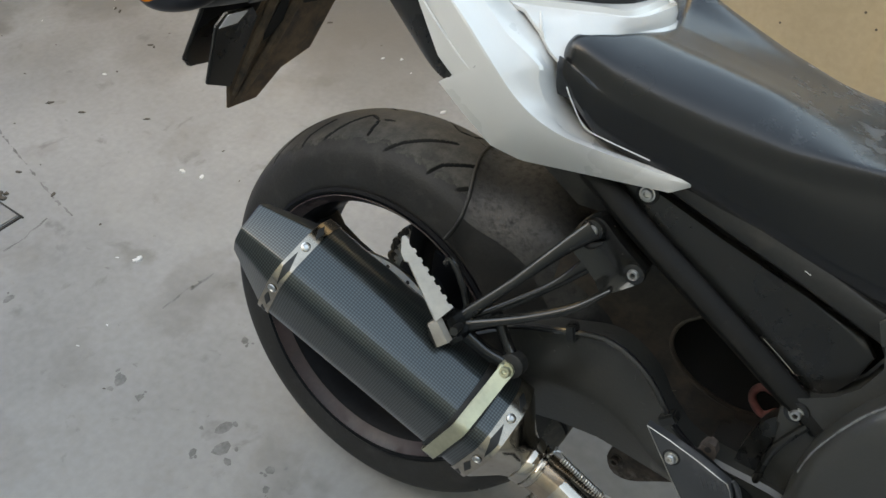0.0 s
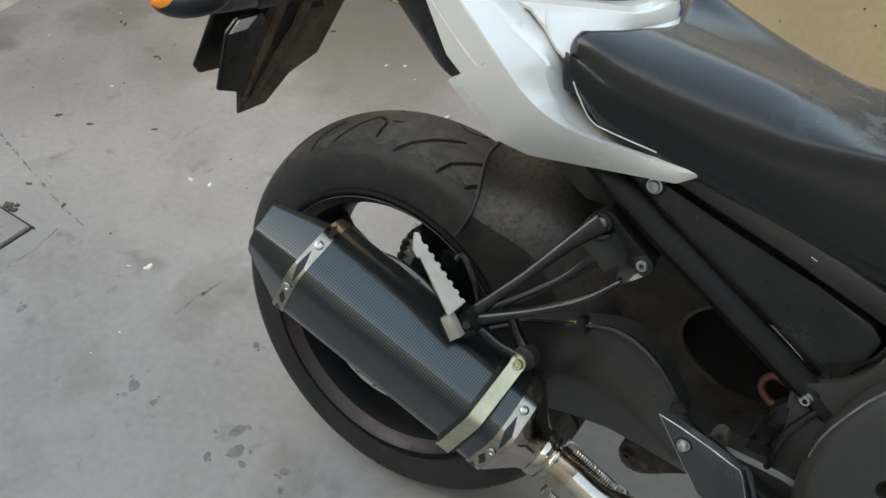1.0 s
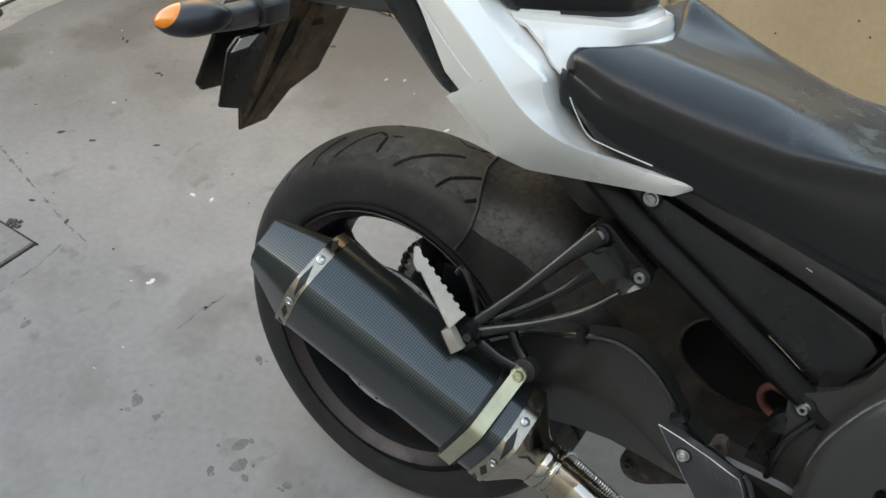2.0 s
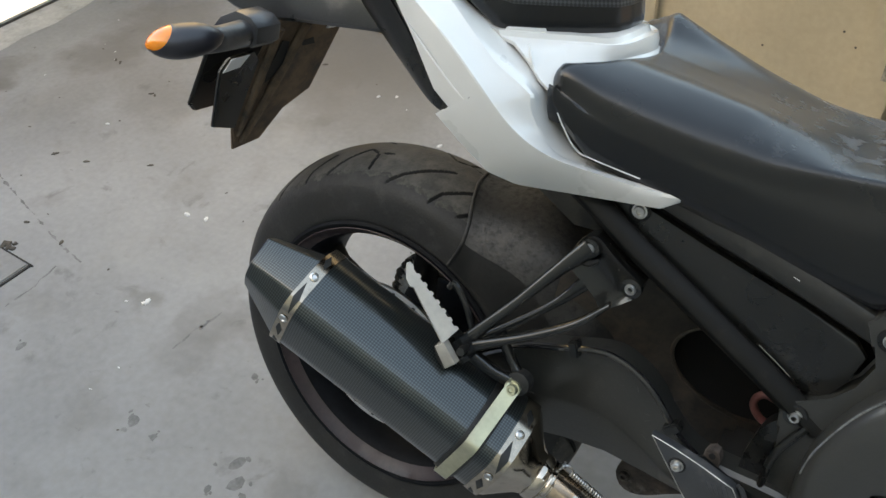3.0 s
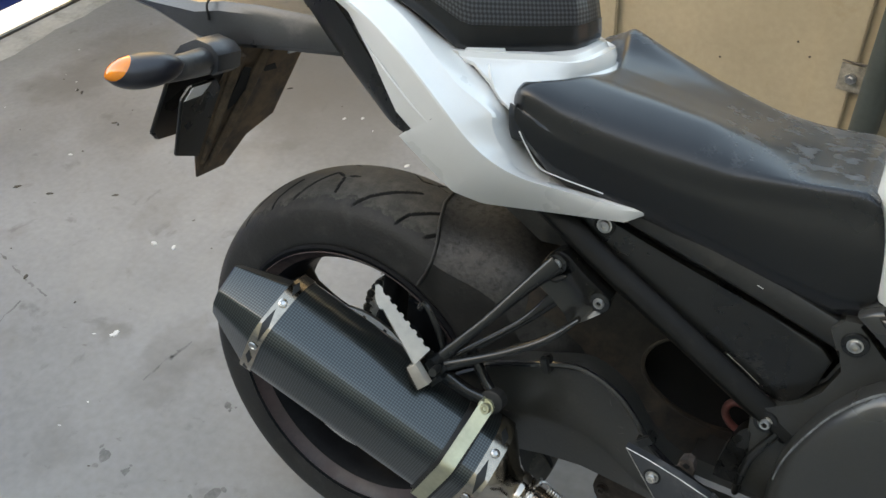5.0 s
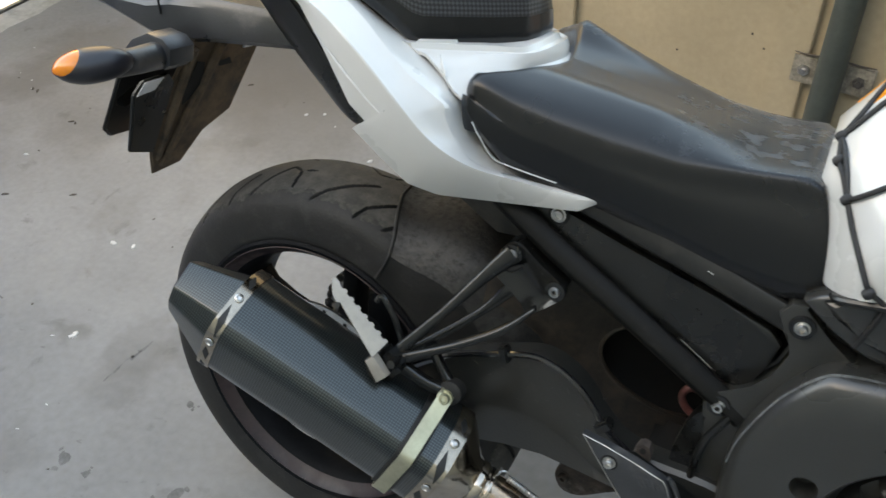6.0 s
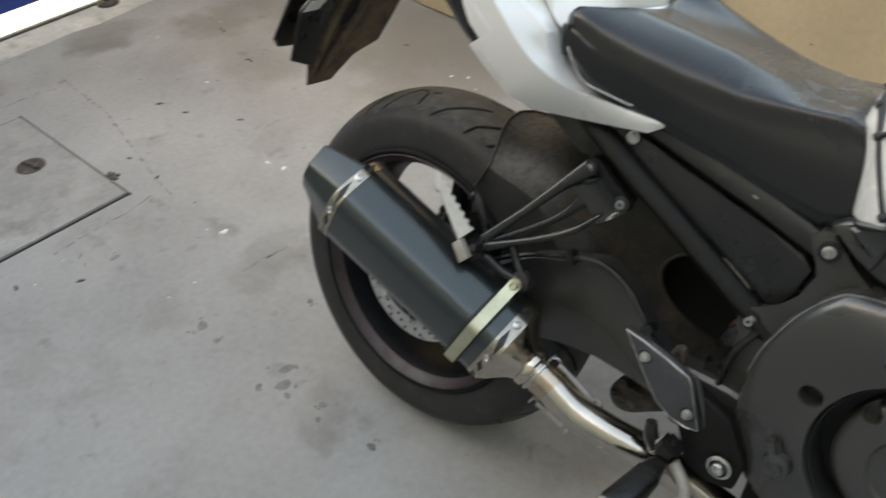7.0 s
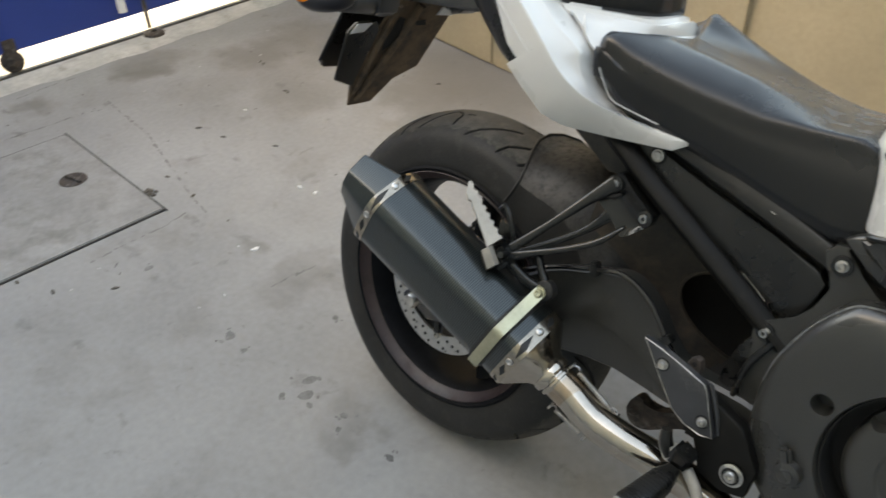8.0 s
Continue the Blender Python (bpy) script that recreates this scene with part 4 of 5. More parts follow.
rb = part("footrest_bracket", plate(bracket, -0.186, -0.165, 0.004, 0), RAILS, bike, "black footrest bracket")
part("washer", lathe([(0, 0), (0.0160, 0), (0.0165, 0.003), (0.0125, 0.005), (0, 0.005)], (0.610, -0.191, 0.373), (0, -1, 0), 28), BOLT, rb)
# black disc paints the shade between washer and bolt head
part("washer_gap_shade", lathe([(0, 0), (0.0122, 0), (0.0122, 0.001), (0, 0.001)], (0.610, -0.1956, 0.373), (0, -1, 0), 24), DARK, rb)
screw(rb, (0.610, -0.195, 0.373), (0, -1, 0), 0.0085, 0.006)
peg_out = Vector((-0.10, -0.97, -0.2)).normalized()
peg_turn = Matrix((peg_out.cross(Vector((0, 0, 1))).normalized(), peg_out, peg_out.cross(Vector((0, 0, 1))).normalized().cross(peg_out))).transposed().to_4x4()
peg_foot = Vector((0.544, -0.215, 0.346))


def peg_ring(u, w, h):
    return [peg_foot + peg_out * u + (peg_turn @ Vector((w * math.copysign(abs(math.cos(s)) ** 0.5, math.cos(s)), 0, h * math.copysign(abs(math.sin(s)) ** 0.5, math.sin(s))))) for s in (math.tau * k / 20 for k in range(20))]


peg = part("rider_peg", loft([peg_ring(u, w, h) for u, w, h in ((0.0, 0.010, 0.009), (0.018, 0.015, 0.0125), (0.05, 0.0175, 0.015), (0.1, 0.0205, 0.017), (0.103, 0.020, 0.0165))]), MATT, bike, "black ribbed rubber rider footrest with a worn alloy end")
for i in range(12):
    f = 0.024 + 0.0062 * i
    w = 0.0142 + 0.062 * f
    part("rib", loft([peg_ring(f, w, w * 0.82), peg_ring(f + 0.0006, w + 0.0014, w * 0.82 + 0.0014), peg_ring(f + 0.0028, w + 0.0014, w * 0.82 + 0.0014), peg_ring(f + 0.0034, w, w * 0.82)]), MATT, peg)
part("end_plate", loft([peg_ring(0.1015, 0.0200, 0.0165), peg_ring(0.105, 0.0200, 0.0165), peg_ring(0.106, 0.018, 0.0145)]), ALLOY, peg)
part("peg_joint", box((0.03, 0.03, 0.034), pose(0.545, -0.2, 0.364, 10, 20, 0), 0.005), SATIN, rb)
pedal = part("brake_pedal", tube([(0.528, -0.198, 0.352), (0.518, -0.203, 0.373), (0.514, -0.203, 0.392)], [0.010, 0.0105, 0.0075], 10, 10), MATT, bike, "worn black brake pedal arm")
part("pivot", lathe([(0, 0), (0.012, 0), (0.012, 0.016), (0, 0.016)], (0.53, -0.192, 0.36), (0, -1, 0), 16), ALLOY, pedal)
part("pedal_arm", tube([(0.555, -0.195, 0.345), (0.58, -0.2, 0.32), (0.60, -0.205, 0.27), (0.66, -0.21, 0.25)], 0.008, 10, 16), ALLOY, pedal)
lug = part("stand_lug", plate([(0.373, 0.253), (0.378, 0.272), (0.387, 0.284), (0.398, 0.284), (0.412, 0.272), (0.443, 0.285), (0.50, 0.315), (0.56, 0.33), (0.56, 0.29), (0.50, 0.281), (0.458, 0.268), (0.43, 0.240), (0.405, 0.228), (0.384, 0.232)], -0.012, 0.012, 0.004, 30), RUST, bike, "grimy cast linkage lug")
part("link_arm", box((0.3, 0.05, 0.05), pose(0.69, 0.0, 0.315, 0, -4, 0), 0.01), SATIN, lug)
screw(lug, (0.388, -0.012, 0.256), (0, -1, 0), 0.008, 0.008, mat=RUST)
part("sump", box((0.42, 0.22, 0.2), pose(0.84, 0, 0.32), 0.03), DARK, bike, "black engine sump")
part("crankcase", box((0.44, 0.2, 0.33), pose(0.83, 0.02, 0.52), 0.03), DARK, bike)

# passenger footrest hanger
mount_top = curve_through([(0.293, -0.138, 0.652), (0.301, -0.139, 0.672), (0.318, -0.139, 0.680), (0.340, -0.137, 0.663), (0.362, -0.137, 0.649), (0.379, -0.138, 0.640)], 22)
mount_low = curve_through([(0.288, -0.142, 0.638), (0.296, -0.141, 0.628), (0.312, -0.140, 0.617), (0.328, -0.140, 0.604), (0.342, -0.140, 0.593), (0.376, -0.138, 0.622)], 22)
rings = []
for p, q in zip(mount_top, mount_low):
    dip = [p + Vector((0, 0.022, 0)), p + Vector((0, 0.004, 0)), p]
    dip += [p.lerp(q, f) + Vector((0, 0.007 * math.sin(math.pi * f) ** 1.3, 0)) for f in (0.12, 0.25, 0.38, 0.5, 0.62, 0.75, 0.88)]
    rings.append(dip + [q, q + Vector((0, 0.004, 0)), q + Vector((0, 0.02, 0))])
hang = part("footrest_hanger", loft(rings), SATIN, bike, "satin black cast passenger footrest hanger", 50)
for at in ((0.311, -0.138, 0.663), (0.368, -0.138, 0.632)):
    part("boss", lathe([(0, -0.004), (0.0125, -0.004), (0.012, 0.002), (0.0085, 0.003), (0, 0.003)], at, (0, -1, 0), 24), SATIN, hang)
    screw(hang, (at[0], at[1] - 0.001, at[2]), (0, -1, 0), 0.0066, 0.005)
# dark arc below the bolt, painted shade instead of a hollowed pocket
part("pocket_shade", tube([(0.298, -0.1405, 0.655), (0.302, -0.1405, 0.646), (0.314, -0.140, 0.645), (0.325, -0.139, 0.652)], [0.002, 0.0045, 0.005, 0.002], 8, 14), DARK, hang)


def blade(points, widths, thick, up):
    """A flat arm: an oval section carried along a line."""
    pts = curve_through(points, 16)
    rings = []
    for i, q in enumerate(pts):
        d = (pts[min(i + 1, 15)] - pts[max(i - 1, 0)]).normalized()
        w = float(np.interp(i / 15, np.linspace(0, 1, len(widths)), widths))
        a = (Vector(up) - d * Vector(up).dot(d)).normalized()
        b2 = d.cross(a)
        rings.append([q + a * (w * math.copysign(abs(math.cos(s)) ** 0.7, math.cos(s))) + b2 * (thick * math.copysign(abs(math.sin(s)) ** 0.7, math.sin(s))) for s in (math.tau * k / 14 for k in range(14))])
    return loft(rings)


part("upper_arm", blade([(0.312, -0.138, 0.664), (0.285, -0.155, 0.632), (0.25, -0.184, 0.585), (0.208, -0.216, 0.530)], [0.012, 0.008, 0.006, 0.008], 0.007, (-0.4, 0, 0.9)), SATIN, hang)
part("lower_arm", blade([(0.356, -0.166, 0.620), (0.328, -0.177, 0.588), (0.29, -0.193, 0.564), (0.255, -0.207, 0.5465), (0.211, -0.22, 0.522)], [0.0025, 0.005, 0.005, 0.005, 0.008], 0.007, (-0.3, 0, 0.9)), SATIN, hang)
part("inner_arm", blade([(0.315, -0.128, 0.618), (0.28, -0.145, 0.575), (0.212, -0.205, 0.522)], [0.010, 0.005, 0.006], 0.005, (-0.4, 0, 0.9)), SATIN, hang)
part("peg_clevis", box((0.034, 0.03, 0.034), pose(0.206, -0.226, 0.522, 0, 38, 0), 0.006), SATIN, hang)
part("muffler_arm", blade([(0.212, -0.215, 0.513), (0.245, -0.21, 0.498), (0.279, -0.205, 0.489)], [0.010, 0.008, 0.010], 0.007, (0.3, 0, 0.9)), SATIN, hang)
part("muffler_stay", blade([(0.24, -0.19, 0.540), (0.262, -0.195, 0.512), (0.281, -0.2, 0.492)], [0.007, 0.006, 0.008], 0.006, (0.6, 0, 0.5)), SATIN, hang)
part("bush", lathe([(0, 0), (0.015, 0), (0.015, 0.016), (0.011, 0.018), (0, 0.018)], (0.279, -0.194, 0.491), (0.05, -0.97, 0.2), 24), RUBBER, hang)
part("hook", tube([(0.206, -0.2, 0.535), (0.19, -0.195, 0.562), (0.172, -0.193, 0.583), (0.165, -0.195, 0.576)], 0.0042, 8, 16), SATIN, hang)

# folded passenger peg: flat tapered bar with teeth along one edge
heel_end, bar_run, bar_across = Vector((0.198, -0.2554, 0.542)), Vector((-0.060, 0.0144, 0.058)).normalized(), Vector((0.0084, 0.0201, 0.0113))
bar_across = (bar_across - bar_run * bar_across.dot(bar_run)).normalized()
bar_deep = bar_across.cross(bar_run)
bar_deep = bar_deep if bar_deep.y > 0 else -bar_deep
outline = [(0.0, 0.0), (0.074, -0.0015), (0.077, -0.005), (0.087, -0.005), (0.098, 0.0005), (0.104, 0.004), (0.103, 0.008), (0.097, 0.0095)]
for i in range(7):
    for f, w in ((0.0, -0.0012), (0.42, -0.0012), (0.55, 0.0014), (0.88, 0.0014)):
        g = (i + f) / 7
        outline.append((0.0925 - 0.0873 * g, 0.0090 + 0.0149 * g + w))
bm = bmesh.new()
sides = [[bm.verts.new(heel_end + bar_run * a + bar_across * b + bar_deep * d) for a, b in outline] for d in (0.0, 0.007)]
bm.faces.new(sides[0])
bm.faces.new(sides[1][::-1])
for i in range(len(outline)):
    k = (i + 1) % len(outline)
    bm.faces.new((sides[0][k], sides[0][i], sides[1][i], sides[1][k]))
bmesh.ops.recalc_face_normals(bm, faces=bm.faces)
fold = part("passenger_peg", bm, ALLOY, hang, "bare alloy passenger footrest with toothed edge, folded up", 30)
part("knuckle", plate([(0.1863, 0.5304), (0.198, 0.5415), (0.2167, 0.5196), (0.2034, 0.5055)], -0.2535, -0.243, 0.0015), ALLOY, fold)
part("peg_stop", plate([(0.1815, 0.526), (0.1868, 0.5300), (0.2034, 0.5060), (0.198, 0.499), (0.186, 0.510)], -0.248, -0.232, 0.002), MATT, fold)
part("pivot_pin", lathe([(0, -0.013), (0.005, -0.013), (0.005, 0.013), (0, 0.013)], (0.218, -0.240, 0.534), (0.2, -0.9, 0.3), 12), MATT, fold)

# ---- muffler: girth in v (outwards) and u (up), length s (towards the engine) ----
MV, MU, MD = Vector((0.195, -0.981, 0.0)), Vector((0.427, 0.085, 0.9005)), Vector((0.883, 0.176, -0.435))
SECTION = [(0.262, 0.521), (0.327, 0.484), (0.303, 0.392), (0.238, 0.372), (0.192, 0.408), (0.198, 0.498)]
MID = (0.258, 0.446)


def muf(v, u, s):
    return MV * v + MU * u + MD * s


def rounded(poly, r, n=6):
    """The corners of an outline turned into arcs."""
    out = []
    k = len(poly)
    for i in range(k):
        a, b, c = (Vector(poly[(i + o) % k]) for o in (-1, 0, 1))
        p, q = b + (a - b).normalized() * r, b + (c - b).normalized() * r
        out += [p * (1 - f) ** 2 + b * 2 * f * (1 - f) + q * f * f for f in (j / n for j in range(n + 1))]
    return [(w.x, w.y) for w in out]


BODY = rounded(SECTION, 0.026, 8)
muffler = part("muffler", loft([[muf(v, u, s) for v, u in BODY] for s in (-0.272, -0.2, -0.1, 0.0, 0.03)]), CARBON, bike, "faceted carbon-weave muffler with steel bands", sharp=60)
CAP_BASE = [(0.254, 0.512), (0.305, 0.484), (0.316, 0.452), (0.302, 0.395), (0.238, 0.375), (0.194, 0.409), (0.200, 0.484)]
CAP_END = [(0.266, 0.496), (0.289, 0.466), (0.286, 0.440), (0.270, 0.411), (0.240, 0.398), (0.214, 0.420), (0.220, 0.466)]
base_line, end_line = rounded(CAP_BASE, 0.0045, 3), rounded(CAP_END, 0.0035, 3)
cap_rings = [[muf(v, u, -0.272) for v, u in grown(base_line, -0.004)], [muf(v, u, -0.276) for v, u in base_line]]
cap_rings += [[muf(v, u, -0.355 + 0.04 * (v - 0.27)) for v, u in end_line], [muf(v, u, -0.3565 + 0.04 * (v - 0.27)) for v, u in grown(end_line, -0.0025)],
              [muf(v, u, -0.340) for v, u in grown(end_line, -0.006)], [muf(v, u, -0.30) for v, u in grown(end_line, -0.012)]]
part("end_cap", loft(cap_rings), CARBON, muffler, "tapered carbon end cap", sharp=24)
# solid black plug stands for the unlit inside of the outlet
part("outlet_shade", tube([muf(0.262, 0.444, -0.33), muf(0.262, 0.444, -0.26)], 0.024, 24), DARK, muffler)


def band(name, s0, s1, d, mat, label):
    rings = [[muf(v, u, s) for v, u in grown(BODY, e)] for s, e in ((s0, -0.001), (s0, d), (s1, d), (s1, -0.001))]
    return part(name, loft(rings, caps=False), mat, muffler, label, 30)


front_band = band("rear_band", -0.285, -0.2685, 0.0016, BAND, "polished steel band with cut-outs")
rear_band = band("front_band", 0.024, 0.044, 0.0016, BAND, "polished steel band with cut-outs")


GIRTH = [0.0]
for p, q in zip(BODY, BODY[1:] + BODY[:1]):
    GIRTH.append(GIRTH[-1] + math.dist(p, q))


def on_girth(g, off=0.0):
    """A point of the body's outline at a length round it, and its outward direction."""
    g %= GIRTH[-1]
    ring = BODY + BODY[:1]
    v, u = (float(np.interp(g, GIRTH, [q[k] for q in ring])) for k in (0, 1))
    v2, u2 = (float(np.interp((g + 0.004) % GIRTH[-1], GIRTH, [q[k] for q in ring])) for k in (0, 1))
    nrm = Vector((u2 - u, v - v2)).normalized()
    if nrm.dot(Vector((v - MID[0], u - MID[1]))) < 0:
        nrm = -nrm
    return v + nrm.x * off, u + nrm.y * off, nrm


def girth_near(v, u):
    return min((math.dist(q, (v, u)), g) for q, g in zip(BODY, GIRTH))[1]


upper_rivet, lower_rivet = girth_near(0.262, 0.521) + 0.026, girth_near(0.316, 0.440)
pitch = lower_rivet - upper_rivet
for host, s0, s1 in ((front_band, -0.285, -0.2685), (rear_band, 0.024, 0.044)):
    mid_s, wide = (s0 + s1) / 2, (s1 - s0)
    for g0, reach, half in ((upper_rivet + pitch * 0.5, pitch * 0.33, 0.27), (lower_rivet + pitch * 0.42, pitch * 0.2, 0.26), (upper_rivet - pitch * 0.42, pitch * 0.2, 0.26), (lower_rivet + pitch * 0.85, pitch * 0.12, 0.2)):
        rings = []
        for k in range(13):
            f = k / 6 - 1
            v, u, nrm = on_girth(g0 + f * reach, 0.0021)
            w = wide * half * (1 - abs(f)) + 0.0002
            skew = wide * 0.16 * f
            rings.append([muf(v, u, mid_s + skew - w), muf(v, u, mid_s + skew + w)])
        part("cut_out", shell(rings, 0.0009), CUTOUT, host)
    for g0 in (upper_rivet, lower_rivet):
        v, u, nrm = on_girth(g0, 0.002)
        at = muf(v, u, mid_s)
        part("rivet", lathe([(0.0058, 0), (0.0056, 0.0016), (0.0034, 0.0026), (0.0026, 0.0012), (0, 0.0012)], at, MV * nrm.x + MU * nrm.y, 16), STEEL, host)

# steel cone, collar and link pipe
JOIN = (0.272, 0.460)
cone = []
for s, f in ((0.043, 0.0), (0.05, 0.12), (0.062, 0.5), (0.074, 0.86), (0.082, 1.0), (0.09, 1.0)):
    ring = []
    for (v, u), i in zip(BODY, range(len(BODY))):
        a = math.atan2(u - MID[1], v - MID[0])
        ring.append(muf(v * (1 - f) + (JOIN[0] + 0.030 * math.cos(a)) * f, u * (1 - f) + (JOIN[1] + 0.030 * math.sin(a)) * f, s))
    cone.append(ring)
part("inlet_cone", loft(cone), CHROME, muffler, "polished steel inlet cone", sharp=70)
start = muf(*JOIN, 0.086)
pipe_line = [start, start + MD * 0.04, Vector((0.407, -0.203, 0.339)), Vector((0.456, -0.196, 0.329)), Vector((0.512, -0.178, 0.317)), Vector((0.57, -0.15, 0.29)), Vector((0.66, -0.12, 0.24))]
pipe = part("link_pipe", tube(pipe_line, 0.0268, 32, 60), CHROME, bike, "polished steel exhaust link pipe")
for f, r, w in ((0.002, 0.0318, 0.006), (0.014, 0.0305, 0.003)):
    part("collar", lathe([(0.024, -w), (r - 0.001, -w), (r, -w * 0.6), (r, w * 0.6), (r - 0.001, w), (0.024, w)], start + MD * f, MD, 32, closed_profile=True), CHROME, pipe)


def spring(a, b, turns, r, parent):
    a, b = Vector(a), Vector(b)
    d = (b - a).normalized()
    u = d.orthogonal().normalized()
    v = d.cross(u)
    pts = [a.lerp(b, 0.14 + 0.72 * i / (turns * 10)) + (u * math.cos(math.tau * i / 10) + v * math.sin(math.tau * i / 10)) * r for i in range(turns * 10 + 1)]
    sp_ = part("spring", tube(pts, 0.0011, 6), STEEL, parent, "small steel tension spring")
    for p, q in ((a, pts[0]), (b, pts[-1])):
        part("hook", tube([p, p.lerp(q, 0.5) + u * 0.003, q], 0.0014, 6, 6), STEEL, sp_)
    for p in (a, b):
        part("eye", tube([p + u * 0.005, p + v * 0.005, p - u * 0.005, p - v * 0.008], 0.0018, 6, 10), STEEL, sp_)
    return sp_


part("tinted_sleeve", tube([start + MD * 0.02, start + MD * 0.036, start + MD * 0.052], 0.0272, 32), TINT, pipe, "heat-tinted brown steel sleeve")
spring((0.353, -0.203, 0.402), (0.434, -0.186, 0.353), 20, 0.0035, pipe)
spring((0.346, -0.224, 0.334), (0.406, -0.213, 0.309), 16, 0.0026, pipe)

# strap clamp over the muffler
bent = [q for q in grown(rounded(SECTION, 0.011, 8), 0.0028)][9:37]
strap_sec = [(0.250, 0.548), (0.268, 0.545)] + bent
rings = []
for v, u in strap_sec:
    w = Vector((v - MID[0], u - MID[1])).normalized() * 0.0022
    rings.append([muf(v, u, -0.016), muf(v + w.x, u + w.y, -0.016), muf(v + w.x, u + w.y, 0.002), muf(v, u, 0.002)])
strap = part("strap_clamp", loft(rings), ZINC, bike, "yellow zinc-plated strap clamp", sharp=30)
pad = [[muf(v, u, s) for v, u in grown(BODY, e)] for s, e in ((-0.021, 0.0), (-0.021, 0.0024), (0.006, 0.0024), (0.006, 0.0))]
part("rubber_pad", loft(pad, caps=False), RUBBER, strap)
screw(strap, (0.279, -0.218, 0.492), (0.05, -0.93, 0.36), 0.0068, 0.008, mat=ZINC)
part("strap_ear", lathe([(0, -0.002), (0.0098, -0.002), (0.0105, 0), (0.0098, 0.002), (0, 0.002)], (0.277, -0.2155, 0.4905), (0.05, -0.93, 0.36), 24), ZINC, strap)

# ---- seats ----


def profile_at(keys, x):
    """Linear between keyed rows (x, values...)."""
    xs = [k[0] for k in keys]
    return [float(np.interp(x, xs, [k[i] for k in keys])) for i in range(1, len(keys[0]))]


SEAT = [(0.230, 0.158, 0.838, 0.144, 0.860, 0.884, 0.868), (0.26, 0.156, 0.808, 0.146, 0.854, 0.893, 0.866), (0.29, 0.151, 0.780, 0.144, 0.843, 0.890, 0.864), (0.34, 0.144, 0.765, 0.139, 0.831, 0.872, 0.856),
        (0.40, 0.138, 0.754, 0.131, 0.820, 0.853, 0.846), (0.47, 0.132, 0.737, 0.121, 0.812, 0.834, 0.833), (0.54, 0.128, 0.717, 0.110, 0.815, 0.820, 0.824), (0.60, 0.126, 0.707, 0.104, 0.819, 0.823, 0.826), (0.634, 0.122, 0.712, 0.10, 0.821, 0.824, 0.827)]
rings = []
LONG = 38


def seat_half(f, bolster):
    """Half a section of the seat, from the middle out; bolster scales the raised rear edge."""
    half = []
    for g in range(33):
        w = g / 32
        rear = 0.232 + 0.060 * (max(0, 1 - (w / 0.5) ** 2) if w < 0.5 else 0) ** 0.9
        front = 0.606 + 0.026 * max(0, (w - 0.62) / 0.38)
        x = rear + (front - rear) * f
        yb, zb, yk, zk, zs, zc = profile_at(SEAT, x)
        zs = zk + (zs - zk) * float(np.interp(x, (0.29, 0.43), (bolster, 1.0)))
        sect = [(0, 0, zc), (0, 0.28 * yk, zc + (zs - zc) * 0.4), (0, 0.54 * yk, zs), (0, 0.74 * yk, zs - (zs - zk) * 0.26), (0, 0.91 * yk, zs - (zs - zk) * 0.64), (0, yk, zk - 0.002), (0, yk + 0.005, zk - 0.022), (0, yk * 0.45 + yb * 0.55 + 0.003, zk * 0.5 + zb * 0.5), (0, yb, zb)]
        u = w * 8
        k = min(int(u), 7)
        g0, g1, g2, g3 = (Vector(sect[min(max(k + o, 0), 8)]) for o in (-1, 0, 1, 2))
        e = u - k
        q = 0.5 * (g1 * 2 + (g2 - g0) * e + (g0 * 2 - g1 * 5 + g2 * 4 - g3) * e * e + (g1 * 3 - g0 - g2 * 3 + g3) * e ** 3)
        turn_in = 1 - math.sqrt(max(0, 1 - max(0, 1 - f / 0.05) ** 2))
        drop = turn_in * 0.018 * min(1, (1 - w) / 0.18) + max(0, (f - 0.965) / 0.035) ** 2 * 0.008 * min(1, (1 - w) / 0.4)
        half.append((x, q.y * (1 - 0.09 * turn_in), q.z - drop))
    return half


for i in range(LONG + 1):
    f = (i / LONG) ** 1.6
    rings.append([Vector(q) for q in seat_half(f, 1.05)[::-1]] + [Vector((x, -y, z)) for x, y, z in seat_half(f, 0.5)[1:]])
bm = loft(rings, closed=False, caps=False)
bmesh.ops.recalc_face_normals(bm, faces=bm.faces)
edges = [e for e in bm.edges if e.is_boundary]
got = bmesh.ops.extrude_edge_only(bm, edges=edges)["geom"]
low = [v for v in got if isinstance(v, bmesh.types.BMVert)]
for v in low:
    v.co.z = min(v.co.z - 0.012, 0.80) if v.co.x < 0.33 else v.co.z - 0.012
    v.co.y *= 0.94
seat = part("rider_seat", bm, VINYL, bike, "black vinyl rider seat with dusty front", 50)
part("seat_base", box((0.36, 0.2, 0.06), pose(0.45, 0, 0.745, 0, 6, 0), 0.01), DARK, seat)

# pillion: half outline in plan with the height of its lower edge
PILLION = [(0.270, 0.0, 0.8865), (0.267, 0.02, 0.884), (0.259, 0.036, 0.8805), (0.228, 0.066, 0.8785), (0.195, 0.096, 0.8775), (0.166, 0.121, 0.877), (0.155, 0.127, 0.881), (0.139, 0.1315, 0.8925), (0.116, 0.134, 0.9065), (0.06, 0.134, 0.931), (-0.02, 0.128, 0.955), (-0.12, 0.108, 0.978), (-0.19, 0.07, 0.99), (-0.2, 0.0, 0.992)]
half = [Vector(q) for q in PILLION]
around = half + [Vector((q.x, -q.y, q.z)) for q in half[-2:0:-1]]
fine_line = []
for p, q in zip(around, around[1:] + around[:1]):
    fine_line += [p.lerp(q, k / 5) for k in range(5)]


